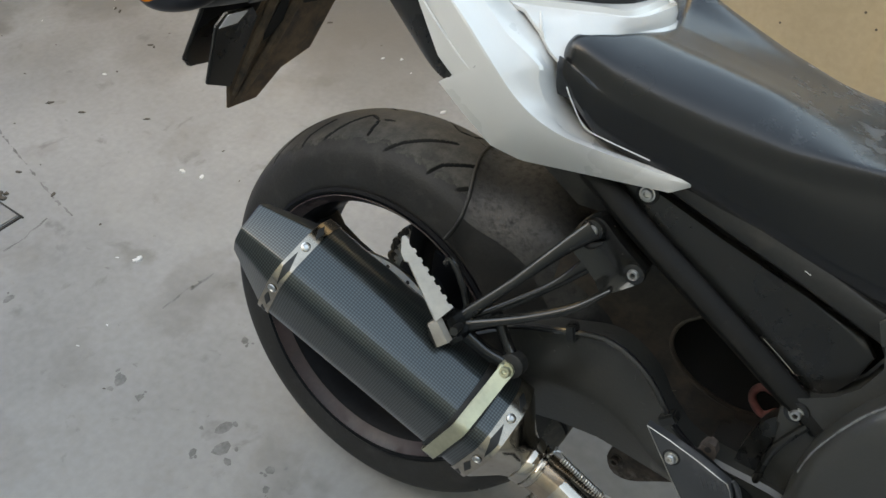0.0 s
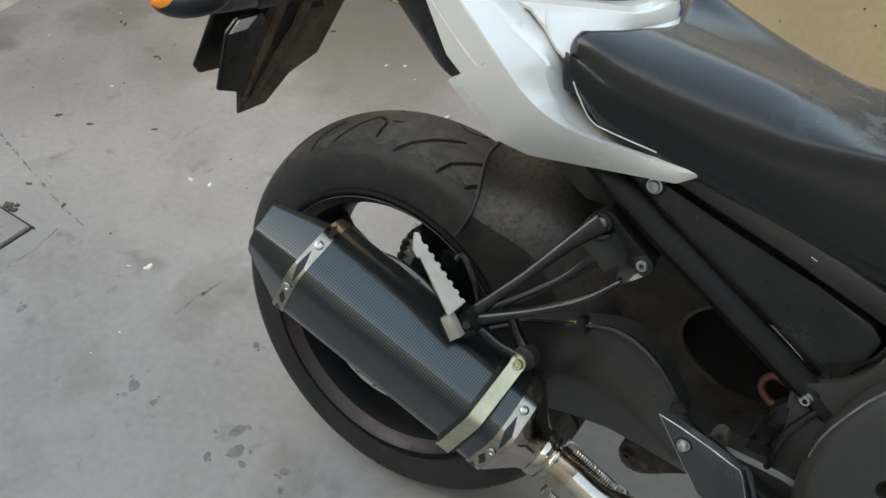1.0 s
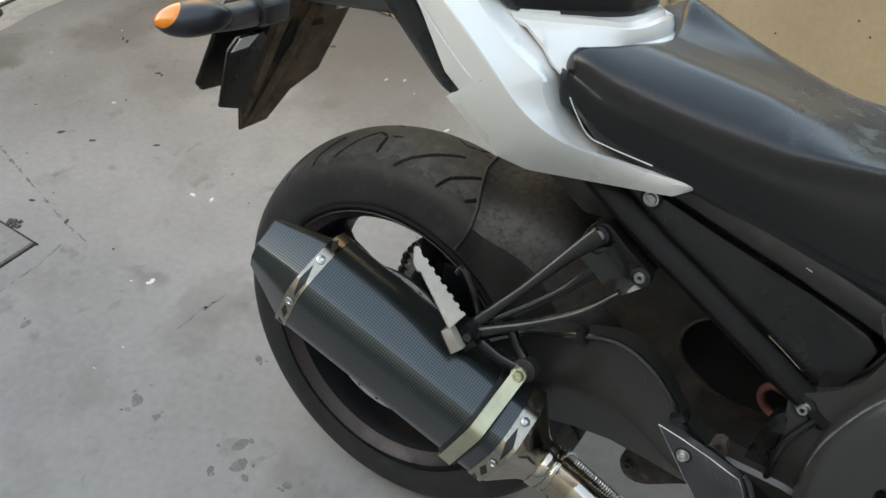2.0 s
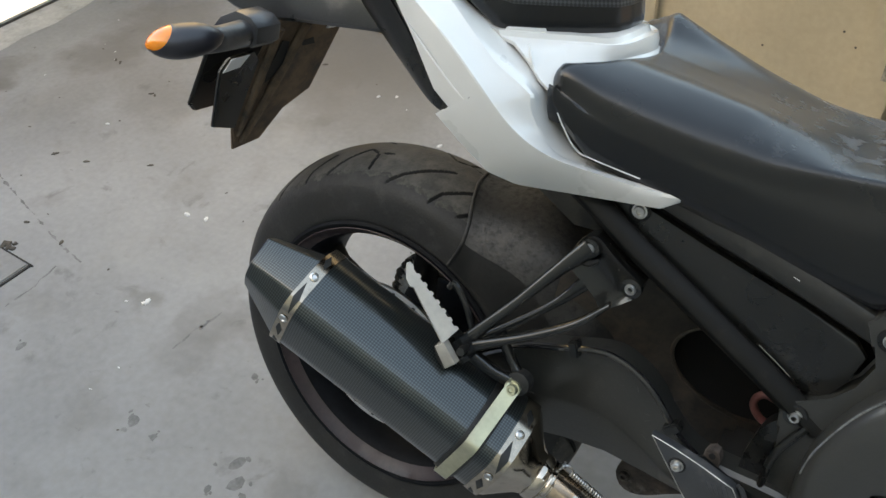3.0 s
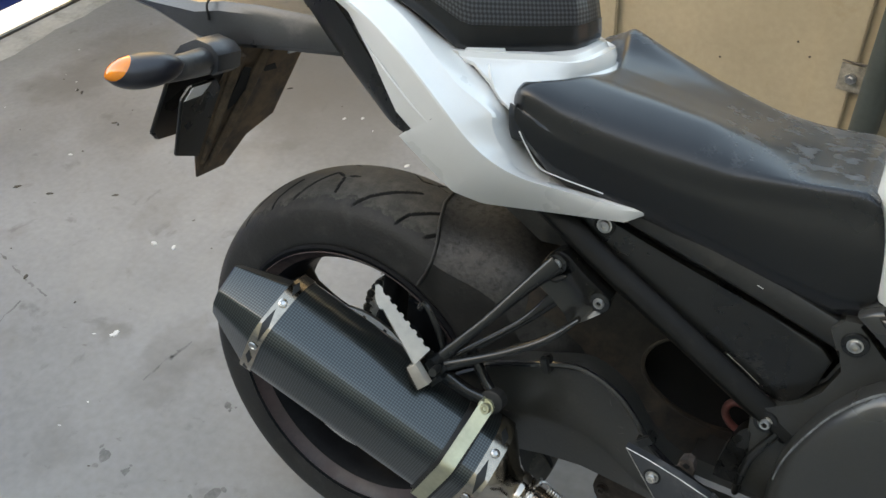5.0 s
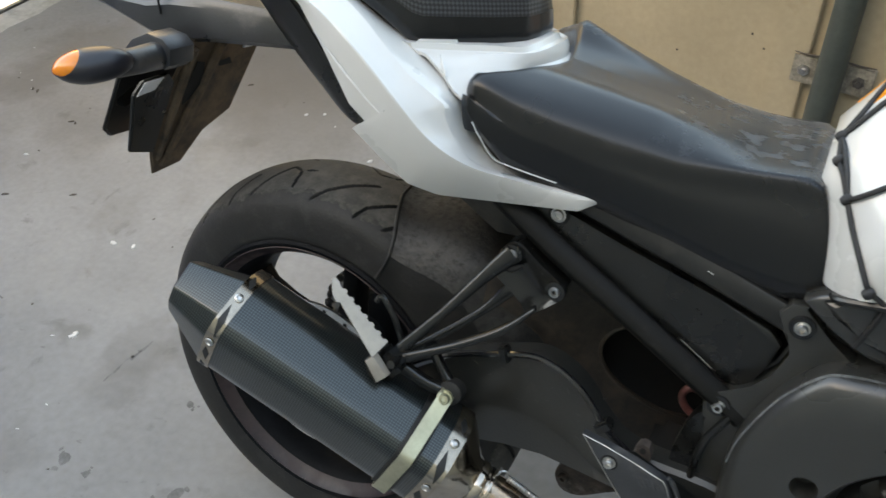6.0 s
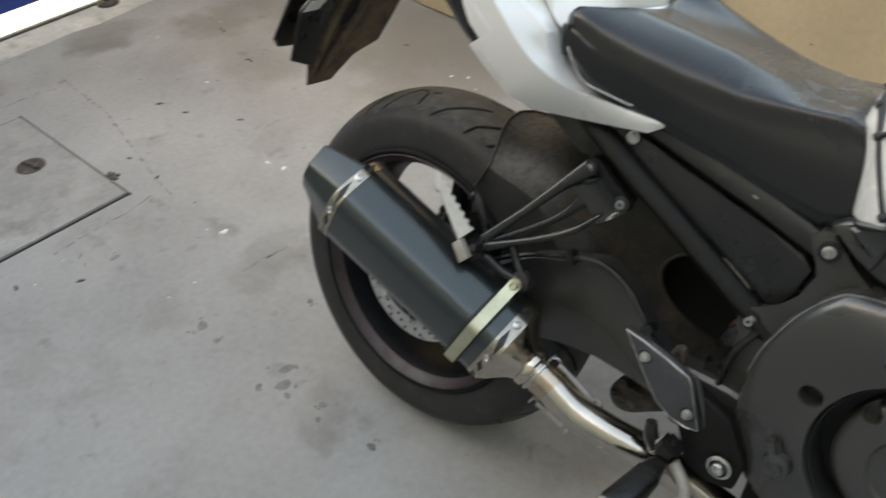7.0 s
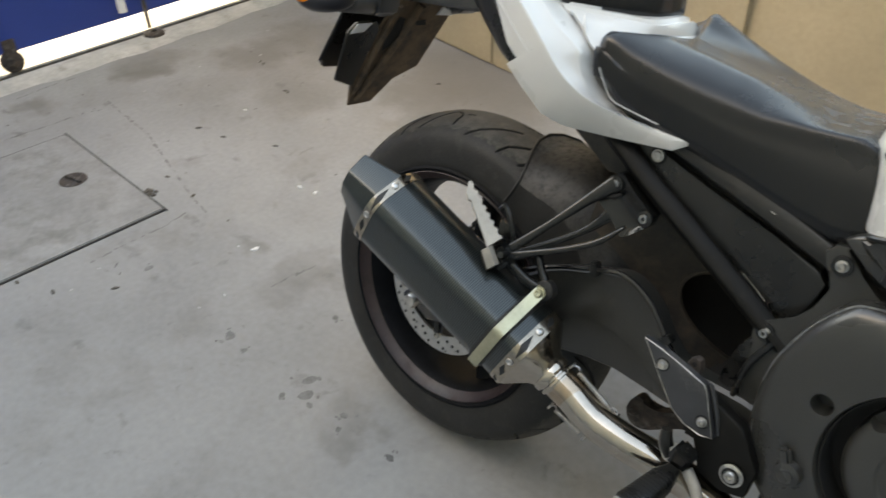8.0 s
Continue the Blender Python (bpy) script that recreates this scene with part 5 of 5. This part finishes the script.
def pillion_ring(grow, lift):
    """The outline drawn in or out, lifted towards a nearly level top."""
    ring = []
    for q in fine_line:
        top = max(0.995 + 0.04 * (0.27 - q.x), q.z + 0.05)
        ring.append(Vector((0.04 + (q.x - 0.04) * grow, q.y * grow, q.z + (top - q.z) * lift)))
    return ring


pillion = part("pillion_seat", loft([pillion_ring(g, h) for g, h in ((0.985, 0.235), (0.972, 0.34), (0.95, 0.48), (0.91, 0.63), (0.84, 0.78), (0.74, 0.89), (0.58, 0.96), (0.35, 1.0))]), GRIP, bike, "black pimpled vinyl pillion seat", 60)
part("skirt", loft([pillion_ring(g, h) for g, h in ((0.90, -0.05), (0.97, -0.03), (0.992, 0.0), (1.0, 0.05), (0.998, 0.12), (0.987, 0.245))], caps=False), VINYL, pillion, "smooth black vinyl skirt", 60)
part("base_pan", loft([pillion_ring(0.93, -0.045), pillion_ring(0.93, 0.05)]), DARK, pillion)

# ---- white tail ----
# lines that run from the front tip backwards
TAIL_LOW = [(0.403, -0.133, 0.753), (0.378, -0.1370, 0.736), (0.294, -0.1470, 0.727), (0.221, -0.1650, 0.723), (0.188, -0.1760, 0.732), (0.157, -0.1840, 0.757), (0.116, -0.1890, 0.789), (0.146, -0.1910, 0.793), (0.117, -0.1920, 0.815), (0.077, -0.1890, 0.873), (0.043, -0.1830, 0.911), (-0.10, -0.150, 0.965), (-0.24, -0.09, 0.995)]
TAIL_CREASE = [(0.404, -0.1345, 0.756), (0.360, -0.1450, 0.755), (0.304, -0.1630, 0.764), (0.269, -0.1820, 0.772), (0.238, -0.1950, 0.787), (0.210, -0.2030, 0.809), (0.190, -0.2070, 0.831), (0.183, -0.2075, 0.838), (0.154, -0.2070, 0.864), (0.118, -0.2020, 0.889), (0.081, -0.1950, 0.911), (-0.10, -0.154, 0.975), (-0.24, -0.09, 1.0)]
TAIL_RIDGE = [(0.402, -0.134, 0.758), (0.339, -0.1410, 0.758), (0.293, -0.1520, 0.763), (0.261, -0.1610, 0.770), (0.239, -0.1680, 0.796), (0.228, -0.1710, 0.819), (0.228, -0.1680, 0.837), (0.196, -0.1750, 0.847), (0.146, -0.1690, 0.884), (0.122, -0.1650, 0.903), (0.095, -0.1590, 0.918), (-0.10, -0.130, 0.990), (-0.24, -0.075, 1.010)]
TAIL_EDGE = [(0.398, -0.131, 0.760), (0.342, -0.1300, 0.754), (0.302, -0.1340, 0.757), (0.273, -0.1370, 0.766), (0.250, -0.1380, 0.783), (0.238, -0.1390, 0.801), (0.228, -0.1430, 0.827), (0.2248, -0.1480, 0.8400), (0.1505, -0.1260, 0.8785), (0.1139, -0.1210, 0.8946), (0.0870, -0.1140, 0.9083), (-0.10, -0.092, 0.975), (-0.24, -0.055, 1.012)]


def eased(points, along, count=130, rounds=2):
    """A line at even steps of a shared run, its corners eased."""
    run = [i / (count - 1) * along[-1] for i in range(count)]
    p = np.array([[np.interp(u, along, [q[k] for q in points]) for k in range(3)] for u in run])
    for _ in range(rounds):
        p[2:-2] = (p[:-4] + p[1:-3] + p[2:-2] + p[3:-1] + p[4:]) / 5
    return [Vector(q) for q in p]


def tail_side(flip):
    run = [0.0]
    for p, q in zip(TAIL_CREASE, TAIL_CREASE[1:]):
        run.append(run[-1] + (Vector(q) - Vector(p)).length)
    lines = [eased([(x, y * flip, z) for x, y, z in line], run, 130, soft) for line, soft in ((TAIL_LOW, 0), (TAIL_CREASE, 4), (TAIL_RIDGE, 1), (TAIL_EDGE, 1))]
    rings = []
    for i in range(90):
        lo, cr, rd, up = (line[i] for line in lines)
        ring = [lo + Vector((0, 0.012 * flip, 0.001)), lo, lo.lerp(cr, 0.35) + Vector((0, -0.0015 * flip, 0)), lo.lerp(cr, 0.7) + Vector((0, -0.0015 * flip, 0)), cr.lerp(lo, 0.03), cr.lerp(rd, 0.03)]
        ring += [cr.lerp(rd, f) + Vector((0, 0.004 * flip * math.sin(f * math.pi), 0)) for f in (0.25, 0.5, 0.75)]
        ring += [rd.lerp(cr, 0.07), rd.lerp(up, 0.1), rd.lerp(up, 0.5) + Vector((0, 0.002 * flip, -0.001)), up, up + Vector((0.004, 0.02 * flip, -0.004)), up + Vector((0.006, 0.04 * flip, -0.012))]
        rings.append(ring + [q + Vector((0, 0.003 * flip, -0.001)) for q in ring[-2:2:-1]])
    return loft(rings)


tail = part("tail_fairing", tail_side(1), PEARL, bike, "pearl white tail fairing side panel", 18)
part("tail_fairing", tail_side(-1), PEARL, bike, "pearl white tail fairing side panel", 32)
part("trim_sliver", tube([(0.254, -0.1605, 0.816), (0.262, -0.159, 0.803), (0.279, -0.1545, 0.780), (0.300, -0.151, 0.773), (0.352, -0.1445, 0.765)], 0.0007, 6, 24), PEARL, tail)
part("styling_line", tube([(0.074, -0.1985, 0.8888), (0.1098, -0.2000, 0.8565), (0.1452, -0.2005, 0.8272), (0.1723, -0.1995, 0.8086)], [0.0004, 0.0014, 0.0014, 0.0003], 8, 20), PEARL, tail)
# white centre piece between the seats
edge_low = curve_through([(0.224, -0.150, 0.842), (0.258, -0.09, 0.854), (0.294, 0, 0.862), (0.258, 0.09, 0.854), (0.224, 0.150, 0.842)], 49)
edge_high = curve_through([(0.161, -0.134, 0.874), (0.188, -0.114, 0.873), (0.238, -0.076, 0.873), (0.266, -0.052, 0.873), (0.279, 0, 0.880), (0.266, 0.052, 0.873), (0.238, 0.076, 0.873), (0.188, 0.114, 0.873), (0.161, 0.134, 0.874)], 49)
rings = [[p + Vector((0.04, 0, -0.024)), p, p.lerp(q, 0.4) + Vector((0.005, 0, 0.003)), p.lerp(q, 0.8) + Vector((0.007, 0, 0.004)), q + Vector((0.004, 0, -0.001)), q + Vector((0.0005, 0, 0)), q + Vector((-0.003, 0, 0.006)), q + Vector((-0.05, 0, 0.006))] for p, q in zip(edge_low, edge_high)]
centre = part("tail_centre", shell(rings, 0.004), PEARL, bike, "pearl white tail centre panel", 40)
part("rib", tube([(0.199, -0.1375, 0.874), (0.206, -0.1425, 0.861), (0.214, -0.1455, 0.848)], [0.0012, 0.0022, 0.0012], 8, 10), PEARL, centre)
part("tab", plate([(0.160, 0.876), (0.164, 0.8825), (0.196, 0.8825), (0.198, 0.876)], -0.1235, -0.117, 0.0015, slope=0.9, x_ref=0.168), PEARL, centre)

# black insert under the white tail
INSERT = [((0.135, -0.176, 0.783), (0.137, -0.178, 0.789)), ((0.100, -0.170, 0.790), (0.118, -0.180, 0.806)), ((0.055, -0.166, 0.824), (0.085, -0.180, 0.848)), ((0.0, -0.16, 0.869), (0.03, -0.176, 0.906)), ((-0.06, -0.15, 0.915), (-0.03, -0.165, 0.945)), ((-0.2, -0.1, 0.955), (-0.2, -0.11, 0.985))]


def insert_side(flip):
    a = curve_through([(x, y * flip, z) for (x, y, z), q in INSERT], 30)
    b = curve_through([(x, y * flip, z) for q, (x, y, z) in INSERT], 30)
    rings = [[p + Vector((0, 0.03 * flip, 0.004)), p, p.lerp(q, 0.2) + Vector((0, -0.004 * flip, 0)), p.lerp(q, 0.5) + Vector((0, -0.005 * flip, 0)), q] for p, q in zip(a, b)]
    return shell(rings, 0.003)


part("tail_insert", insert_side(1), MATT, bike, "black plastic tail insert", 40)
part("tail_insert", insert_side(-1), MATT, bike, "black plastic tail insert", 40)
part("undertray", box((0.36, 0.2, 0.012), pose(0.09, 0, 0.862, 0, 9, 0), 0.004), DARK, bike)

# rear mudguard, indicators and plate carrier
rings = []
for x, hw, z0, z1 in ((0.0, 0.055, 0.822, 0.86), (-0.09, 0.060, 0.814, 0.862), (-0.20, 0.064, 0.803, 0.862), (-0.27, 0.066, 0.793, 0.857), (-0.31, 0.072, 0.80, 0.85), (-0.40, 0.07, 0.825, 0.85), (-0.46, 0.06, 0.83, 0.845)):
    rings.append([Vector((x, hw * c, z)) for c, z in ((-0.9, z0), (-1, z0 + 0.006), (-1, z1 - 0.012), (-0.85, z1), (0.85, z1), (1, z1 - 0.012), (1, z0 + 0.006), (0.9, z0))])
fender = part("rear_fender", loft(rings), GREYPL, bike, "grey-black plastic rear fender")
part("fender_seam", tube([(-0.285, -0.07, 0.83), (-0.285, -0.066, 0.858), (-0.285, 0.0, 0.8605)], 0.0016, 6, 12), DARK, fender)
FLAP_LEAN = 0.47


def flap_point(y, z, off=0.0):
    return Vector((-0.337 + FLAP_LEAN * (z - 0.575) + off, y, z))


def flap(outline, o0, o1, bevel=0.002, bm=None):
    """A plate that hangs across the tail, leaning back: outline in y and z."""
    bm = bm or bmesh.new()
    a = [bm.verts.new(flap_point(y, z, o0)) for y, z in outline]
    b = [bm.verts.new(flap_point(y, z, o1)) for y, z in outline]
    bm.faces.new(a)
    bm.faces.new(b[::-1])
    k = len(a)
    for i in range(k):
        bm.faces.new((a[i], a[(i + 1) % k], b[(i + 1) % k], b[i]))
    if bevel:
        bmesh.ops.bevel(bm, geom=bm.edges[:], offset=bevel, segments=2, affect="EDGES")
    return bm


mud = part("plate_carrier", flap([(-0.066, 0.570), (-0.008, 0.574), (0.02, 0.628), (0.076, 0.652), (0.09, 0.765), (0.05, 0.80), (-0.07, 0.80), (-0.085, 0.74), (-0.085, 0.615)], -0.004, 0.002), BROWN, bike, "mud-caked black plate carrier")
part("carrier_wing", flap([(-0.082, 0.618), (-0.134, 0.636), (-0.157, 0.738), (-0.146, 0.757), (-0.10, 0.759), (-0.082, 0.74)], -0.004, 0.004), MATT, mud, "matt black side wing")
# white patches paint the sky's reflection onto the carrier's tips
part("wing_sky_glint", flap([(-0.154, 0.735), (-0.145, 0.755), (-0.110, 0.756), (-0.122, 0.738)], 0.0042, 0.0062, 0.0005), WHITE_METAL, mud)
part("far_sky_glint", flap([(0.05, 0.768), (0.09, 0.766), (0.085, 0.775), (0.055, 0.785)], 0.0022, 0.006, 0.0005), WHITE_METAL, mud)
part("rib", tube([flap_point(-0.055, 0.585, 0.004), flap_point(-0.035, 0.68, 0.008), flap_point(-0.01, 0.79, 0.008)], [0.006, 0.008, 0.008], 8, 14), BROWN, mud)
part("rib", tube([flap_point(-0.068, 0.60, 0.003), flap_point(-0.07, 0.70, 0.006), flap_point(-0.065, 0.79, 0.006)], [0.004, 0.007, 0.007], 8, 14), BROWN, mud)
# thin black sheets on the carrier, shade of slots that are not cut
for hole in ([(-0.053, 0.768), (-0.036, 0.763), (-0.032, 0.726), (-0.046, 0.704), (-0.058, 0.697), (-0.062, 0.714)], [(-0.011, 0.758), (0.018, 0.760), (0.028, 0.748), (0.0, 0.749)]):
    part("slot_shade", flap(hole, 0.0085, 0.0095, 0), DARK, mud)
tagged(part("number_plate", flap([(-0.146, 0.666), (-0.130, 0.650), (0.10, 0.642), (0.11, 0.655), (0.11, 0.78), (-0.141, 0.78)], -0.052, -0.044), MATT, mud), "plain black backing plate")


def indicator(flip):
    """Stalk, dark shell and amber lens."""
    stem = part("indicator", tube([(-0.255, -0.085 * flip, 0.785), (-0.235, -0.13 * flip, 0.792), (-0.222, -0.185 * flip, 0.797), (-0.222, -0.215 * flip, 0.80)], [0.021, 0.019, 0.017, 0.018], 16, 14), GREYPL, bike, "black indicator on a rubber stalk")
    a, b = Vector((-0.205, -0.195 * flip, 0.806)), Vector((-0.247, -0.285 * flip, 0.800))
    d = (b - a).normalized()
    u = Vector((0, 0, 1))
    u = (u - d * u.dot(d)).normalized()
    w = d.cross(u)
    def skin(lo, hi):
        rings = []
        for i in range(15):
            ring = []
            for k in range(28):
                g = math.tau * k / 28
                edge = min(0.985, 0.86 - 0.2 * math.cos(g))
                f = (lo + (edge - lo) * i / 14) if hi is None else (edge + (hi - edge) * i / 14)
                r = 0.027 * max(0.0, 1 - abs((f - 0.55) / (0.55 if f < 0.55 else 0.452)) ** 2.2) ** 0.62 + 0.0004
                ring.append(a.lerp(b, f) + u * (r * 0.8 * math.cos(g)) + w * (r * math.sin(g)))
            rings.append(ring)
        return loft(rings)

    part("shell", skin(0.0, None), SHELL, stem, "satin blue-black indicator shell")
    part("lens", skin(0.0, 1.0), ORANGE, stem, "amber lens")
    part("clamp_block", plate([(-0.297, 0.787), (-0.278, 0.807), (-0.247, 0.821), (-0.219, 0.817), (-0.206, 0.805), (-0.210, 0.782), (-0.222, 0.774), (-0.228, 0.790), (-0.241, 0.800), (-0.262, 0.798), (-0.282, 0.783)], -0.134 * flip, -0.088 * flip, 0.004), GREYPL, stem)


indicator(1)
indicator(-1)

# ---- tank ----
# half sections: x, then y and z from the lower edge to the crown
TANK = [(0.600, 0.060, 0.750, 0.075, 0.780, 0.085, 0.818, 0.055, 0.842, 0.000, 0.850),
        (0.614, 0.085, 0.738, 0.098, 0.776, 0.106, 0.825, 0.064, 0.860, 0.000, 0.872),
        (0.634, 0.130, 0.722, 0.139, 0.776, 0.130, 0.838, 0.070, 0.883, 0.000, 0.903),
        (0.660, 0.164, 0.736, 0.168, 0.790, 0.140, 0.848, 0.075, 0.898, 0.000, 0.924),
        (0.740, 0.176, 0.757, 0.186, 0.824, 0.156, 0.893, 0.084, 0.951, 0.000, 0.986),
        (0.850, 0.184, 0.780, 0.200, 0.860, 0.170, 0.940, 0.090, 1.003, 0.000, 1.040),
        (0.980, 0.180, 0.802, 0.196, 0.875, 0.165, 0.950, 0.088, 1.008, 0.000, 1.044),
        (1.060, 0.120, 0.815, 0.135, 0.870, 0.115, 0.930, 0.065, 0.975, 0.000, 1.000)]


def tank_point(x, w, off=0.0):
    """A point of the tank at x; w runs from -1 (right lower edge) over 0 (crown) to 1."""
    v = profile_at(TANK, x)
    pts = [(v[2 * i], v[2 * i + 1]) for i in range(5)]
    full = [(-y, z) for y, z in pts] + [(y, z) for y, z in pts[-2::-1]]
    u = (w + 1) / 2 * 8
    j = min(int(u), 7)
    f = u - j
    p = [Vector((*full[min(max(j + o, 0), 8)], 0)) for o in (-1, 0, 1, 2)]
    q = 0.5 * (p[1] * 2 + (p[2] - p[0]) * f + (p[0] * 2 - p[1] * 5 + p[2] * 4 - p[3]) * f * f + (p[1] * 3 - p[0] - p[2] * 3 + p[3]) * f ** 3)
    out = Vector((0, q.x, q.y - 0.80)).normalized()
    return Vector((x, q.x, q.y)) + out * off


tank = part("fuel_tank", loft([[tank_point(x, i / 24 - 1) for i in range(49)] for x in [0.600 + 0.46 * k / 44 for k in range(45)]], closed=True), PEARL, bike, "pearl white fuel tank with an orange stripe", 50)
for name, mat, w0, w1, x0, x1 in (("stripe_orange", DECAL, -0.125, -0.06, 0.620, 0.662), ("stripe_black", GLOSS, -0.05, 0.08, 0.674, 1.04), ("stripe_orange", DECAL, 0.09, 0.3, 0.612, 1.04)):
    rings = [[tank_point(x0 + (x1 - x0) * k / 40, w0 + (w1 - w0) * i / 8, 0.0012) for i in range(9)] for k in range(41)]
    part(name, shell(rings, 0.0008), mat, tank)
part("tank_skirt", tube([(0.640, -0.142, 0.724), (0.66, -0.162, 0.732), (0.80, -0.178, 0.764), (0.95, -0.18, 0.795)], 0.004, 8, 30), MATT, tank)

# ---- cord net over the tank ----
net = tagged(new("cargo_net"), "black elastic cord net stretched over the tank", "cargo net")
net.matrix_world = bike.matrix_world.copy()


def cord(nodes, r=0.0027):
    line = []
    for (x0, w0), (x1, w1) in zip(nodes, nodes[1:]):
        line += [tank_point(x0 + (x1 - x0) * k / 8, w0 + (w1 - w0) * k / 8, 0.0035) for k in range(8)]
    line.append(tank_point(*nodes[-1], 0.0035))
    return part("cord", tube(line, r, 8), CORD, net)


def knot(x, w):
    c = tank_point(x, w, 0.005)
    k = part("knot", lathe([(0, -0.006), (0.004, -0.005), (0.0054, -0.002), (0.0054, 0.002), (0.004, 0.005), (0, 0.006)], c, (0.7, 0.3, 0.6), 10), CORD, net)


NET = {'nodes': {'a0': (0.606, -0.24), 'a1': (0.626, -0.58), 'a2': (0.666, -0.92), 'b0': (0.658, -0.14), 'b1': (0.674, -0.48), 'b2': (0.718, -0.84), 'c0': (0.718, -0.08), 'c1': (0.738, -0.44), 'c2': (0.775, -0.68), 'd0': (0.8, -0.08), 'd1': (0.83, -0.44), 'd2': (0.82, -0.98), 'd4': (0.812, -1.0), 'e0': (0.61, -0.4), 'g0': (0.645, 0.04), 'g1': (0.7, 0.1), 'g2': (0.78, 0.12)}, 'cords': [('a0', 'a1', 'a2'), ('b0', 'b1', 'b2'), ('c0', 'c1', 'c2', 'd2'), ('a0', 'b0', 'c0', 'd0'), ('a1', 'b1', 'c1', 'd1'), ('d0', 'd1', 'd2'), ('a0', 'e0', 'a1'), ('a0', 'g0', 'g1', 'g2'), ('b2', 'd2'), ('b2', 'd4')]}
for line in NET["cords"]:
    cord([NET["nodes"][k] for k in line])
# loose ends drawn together below the tank's edge
ends = [(0.684, -0.166, 0.739), (0.679, -0.158, 0.709), (0.672, -0.152, 0.682)]
for near in ("a2", "b2"):
    part("cord", tube([tank_point(*NET["nodes"][near], 0.0035), ends[0]], 0.0027, 8, 8), CORD, net)
part("cord", tube(ends, 0.0027, 8, 14), CORD, net)
for k in NET["nodes"].values():
    knot(*k)

# ---- litter and stains on the floor ----
rng = random.Random(4)


def flake(bm, x, y, size, high, stretch=1.8):
    turn = rng.uniform(0, math.tau)
    k = rng.randint(6, 9)
    pts = []
    for i in range(k):
        a = math.tau * i / k
        r = size * rng.uniform(0.6, 1.1)
        px, py = r * math.cos(a) * stretch ** 0.5, r * math.sin(a) / stretch ** 0.5
        pts.append((x + px * math.cos(turn) - py * math.sin(turn), y + px * math.sin(turn) + py * math.cos(turn)))
    lo = [bm.verts.new((px, py, 0.0004)) for px, py in pts]
    hi = [bm.verts.new((x + (px - x) * 0.8, y + (py - y) * 0.8, high * rng.uniform(0.6, 1.2))) for px, py in pts]
    bm.faces.new(hi)
    for i in range(k):
        bm.faces.new((lo[i], lo[(i + 1) % k], hi[(i + 1) % k], hi[i]))


dark, pale, damp = bmesh.new(), bmesh.new(), bmesh.new()
for x, y in [(-1.212, 0.370), (-1.819, 0.744), (-1.525, 0.646), (-1.516, 0.270), (-1.025, -0.472), (-0.919, -0.355), (-1.136, -0.519), (-1.519, 0.268), (-1.399, 0.289), (-1.790, 0.738), (-1.506, 0.645), (-1.310, 0.026), (-1.154, 0.021), (-1.135, 1.061)]:
    flake(dark, x, y, rng.uniform(0.006, 0.010), 0.003, 2.6)
for i in range(9):
    flake(dark, -1.27 + rng.gauss(0, 0.012), -0.055 + rng.gauss(0, 0.008), rng.uniform(0.005, 0.012), 0.005, 1.5)
for x, y in [(-0.789, -0.011), (-0.953, 0.266), (-0.949, 0.266), (-0.890, 0.276), (-0.791, -0.019), (-0.801, 1.005), (-0.853, 0.980), (-0.535, 0.848), (-1.507, 0.456)]:
    flake(pale, x, y, rng.uniform(0.006, 0.01), 0.003, 1.6)
for i in range(90):
    x, y = rng.uniform(-2.3, 0.6), rng.uniform(-1.3, 1.1)
    flake(dark if i % 3 else pale, x, y, rng.uniform(0.0015, 0.004), 0.0015, rng.uniform(1.2, 3))
for x, y, size in [(-0.547, -0.258, 0.016), (-0.481, -0.265, 0.010), (-0.263, -0.257, 0.018), (-0.156, -0.236, 0.010), (-0.300, -0.291, 0.009), (-0.136, -0.269, 0.008), (-0.004, -0.247, 0.012), (-0.930, -0.255, 0.012), (-0.292, -0.223, 0.016), (-0.412, -0.046, 0.010)]:
    flake(damp, x, y, size, 0.0006, 1.3)
    for i in range(3):
        flake(damp, x + rng.gauss(0, size), y + rng.gauss(0, size), size * rng.uniform(0.2, 0.5), 0.0006, 1.5)
# thin dark ribbons, among them cracks round the drain cover
for line in [[(-0.623, -0.083), (-0.621, -0.012), (-0.607, 0.052)], [(-1.958, 0.162), (-1.606, 0.128), (-1.2, 0.026), (-1.045, -0.004)], [(-0.613, -0.012), (-0.615, 0.026)], [(-2.446, 0.196), (-2.46, 0.348)], [(-0.991, -0.325), (-1.032, -0.279)], [(-1.07, -0.36), (-1.078, -0.25), (-1.075, -0.12), (-1.09, -0.03)], [(-1.95, -0.42), (-1.941, -0.16), (-1.924, 0.08), (-1.90, 0.12)], [(-1.945, -0.2), (-1.93, 0.06)], [(-2.236, -0.055), (-2.25, 0.10), (-2.241, 0.237)]]:
    for (x0, y0), (x1, y1) in zip(line, line[1:]):
        run = Vector((x1 - x0, y1 - y0))
        side = Vector((-run.y, run.x)).normalized()
        last = None
        steps = max(4, int(run.length / 0.012))
        for i in range(steps + 1):
            mid = Vector((x0, y0)) + run * (i / steps) + side * rng.gauss(0, 0.0016)
            half = max(0.0, rng.gauss(0.0019, 0.0017))
            pair = [damp.verts.new((*(mid + side * half), 0.0005)), damp.verts.new((*(mid - side * (half + 0.0004)), 0.0005))]
            if last and rng.random() < 0.8:
                damp.faces.new((last[0], last[1], pair[1], pair[0]))
            last = pair
tagged(part("dark_litter", dark, CHIP), "small dark leaf bits and chips on the floor", "litter", kind="stuff")
tagged(part("pale_litter", pale, PALE), "small pale paint flakes on the floor", "litter", kind="stuff")
tagged(part("stains_and_cracks", damp, STAIN), "dark drip stains on the concrete", "stain", kind="stuff")
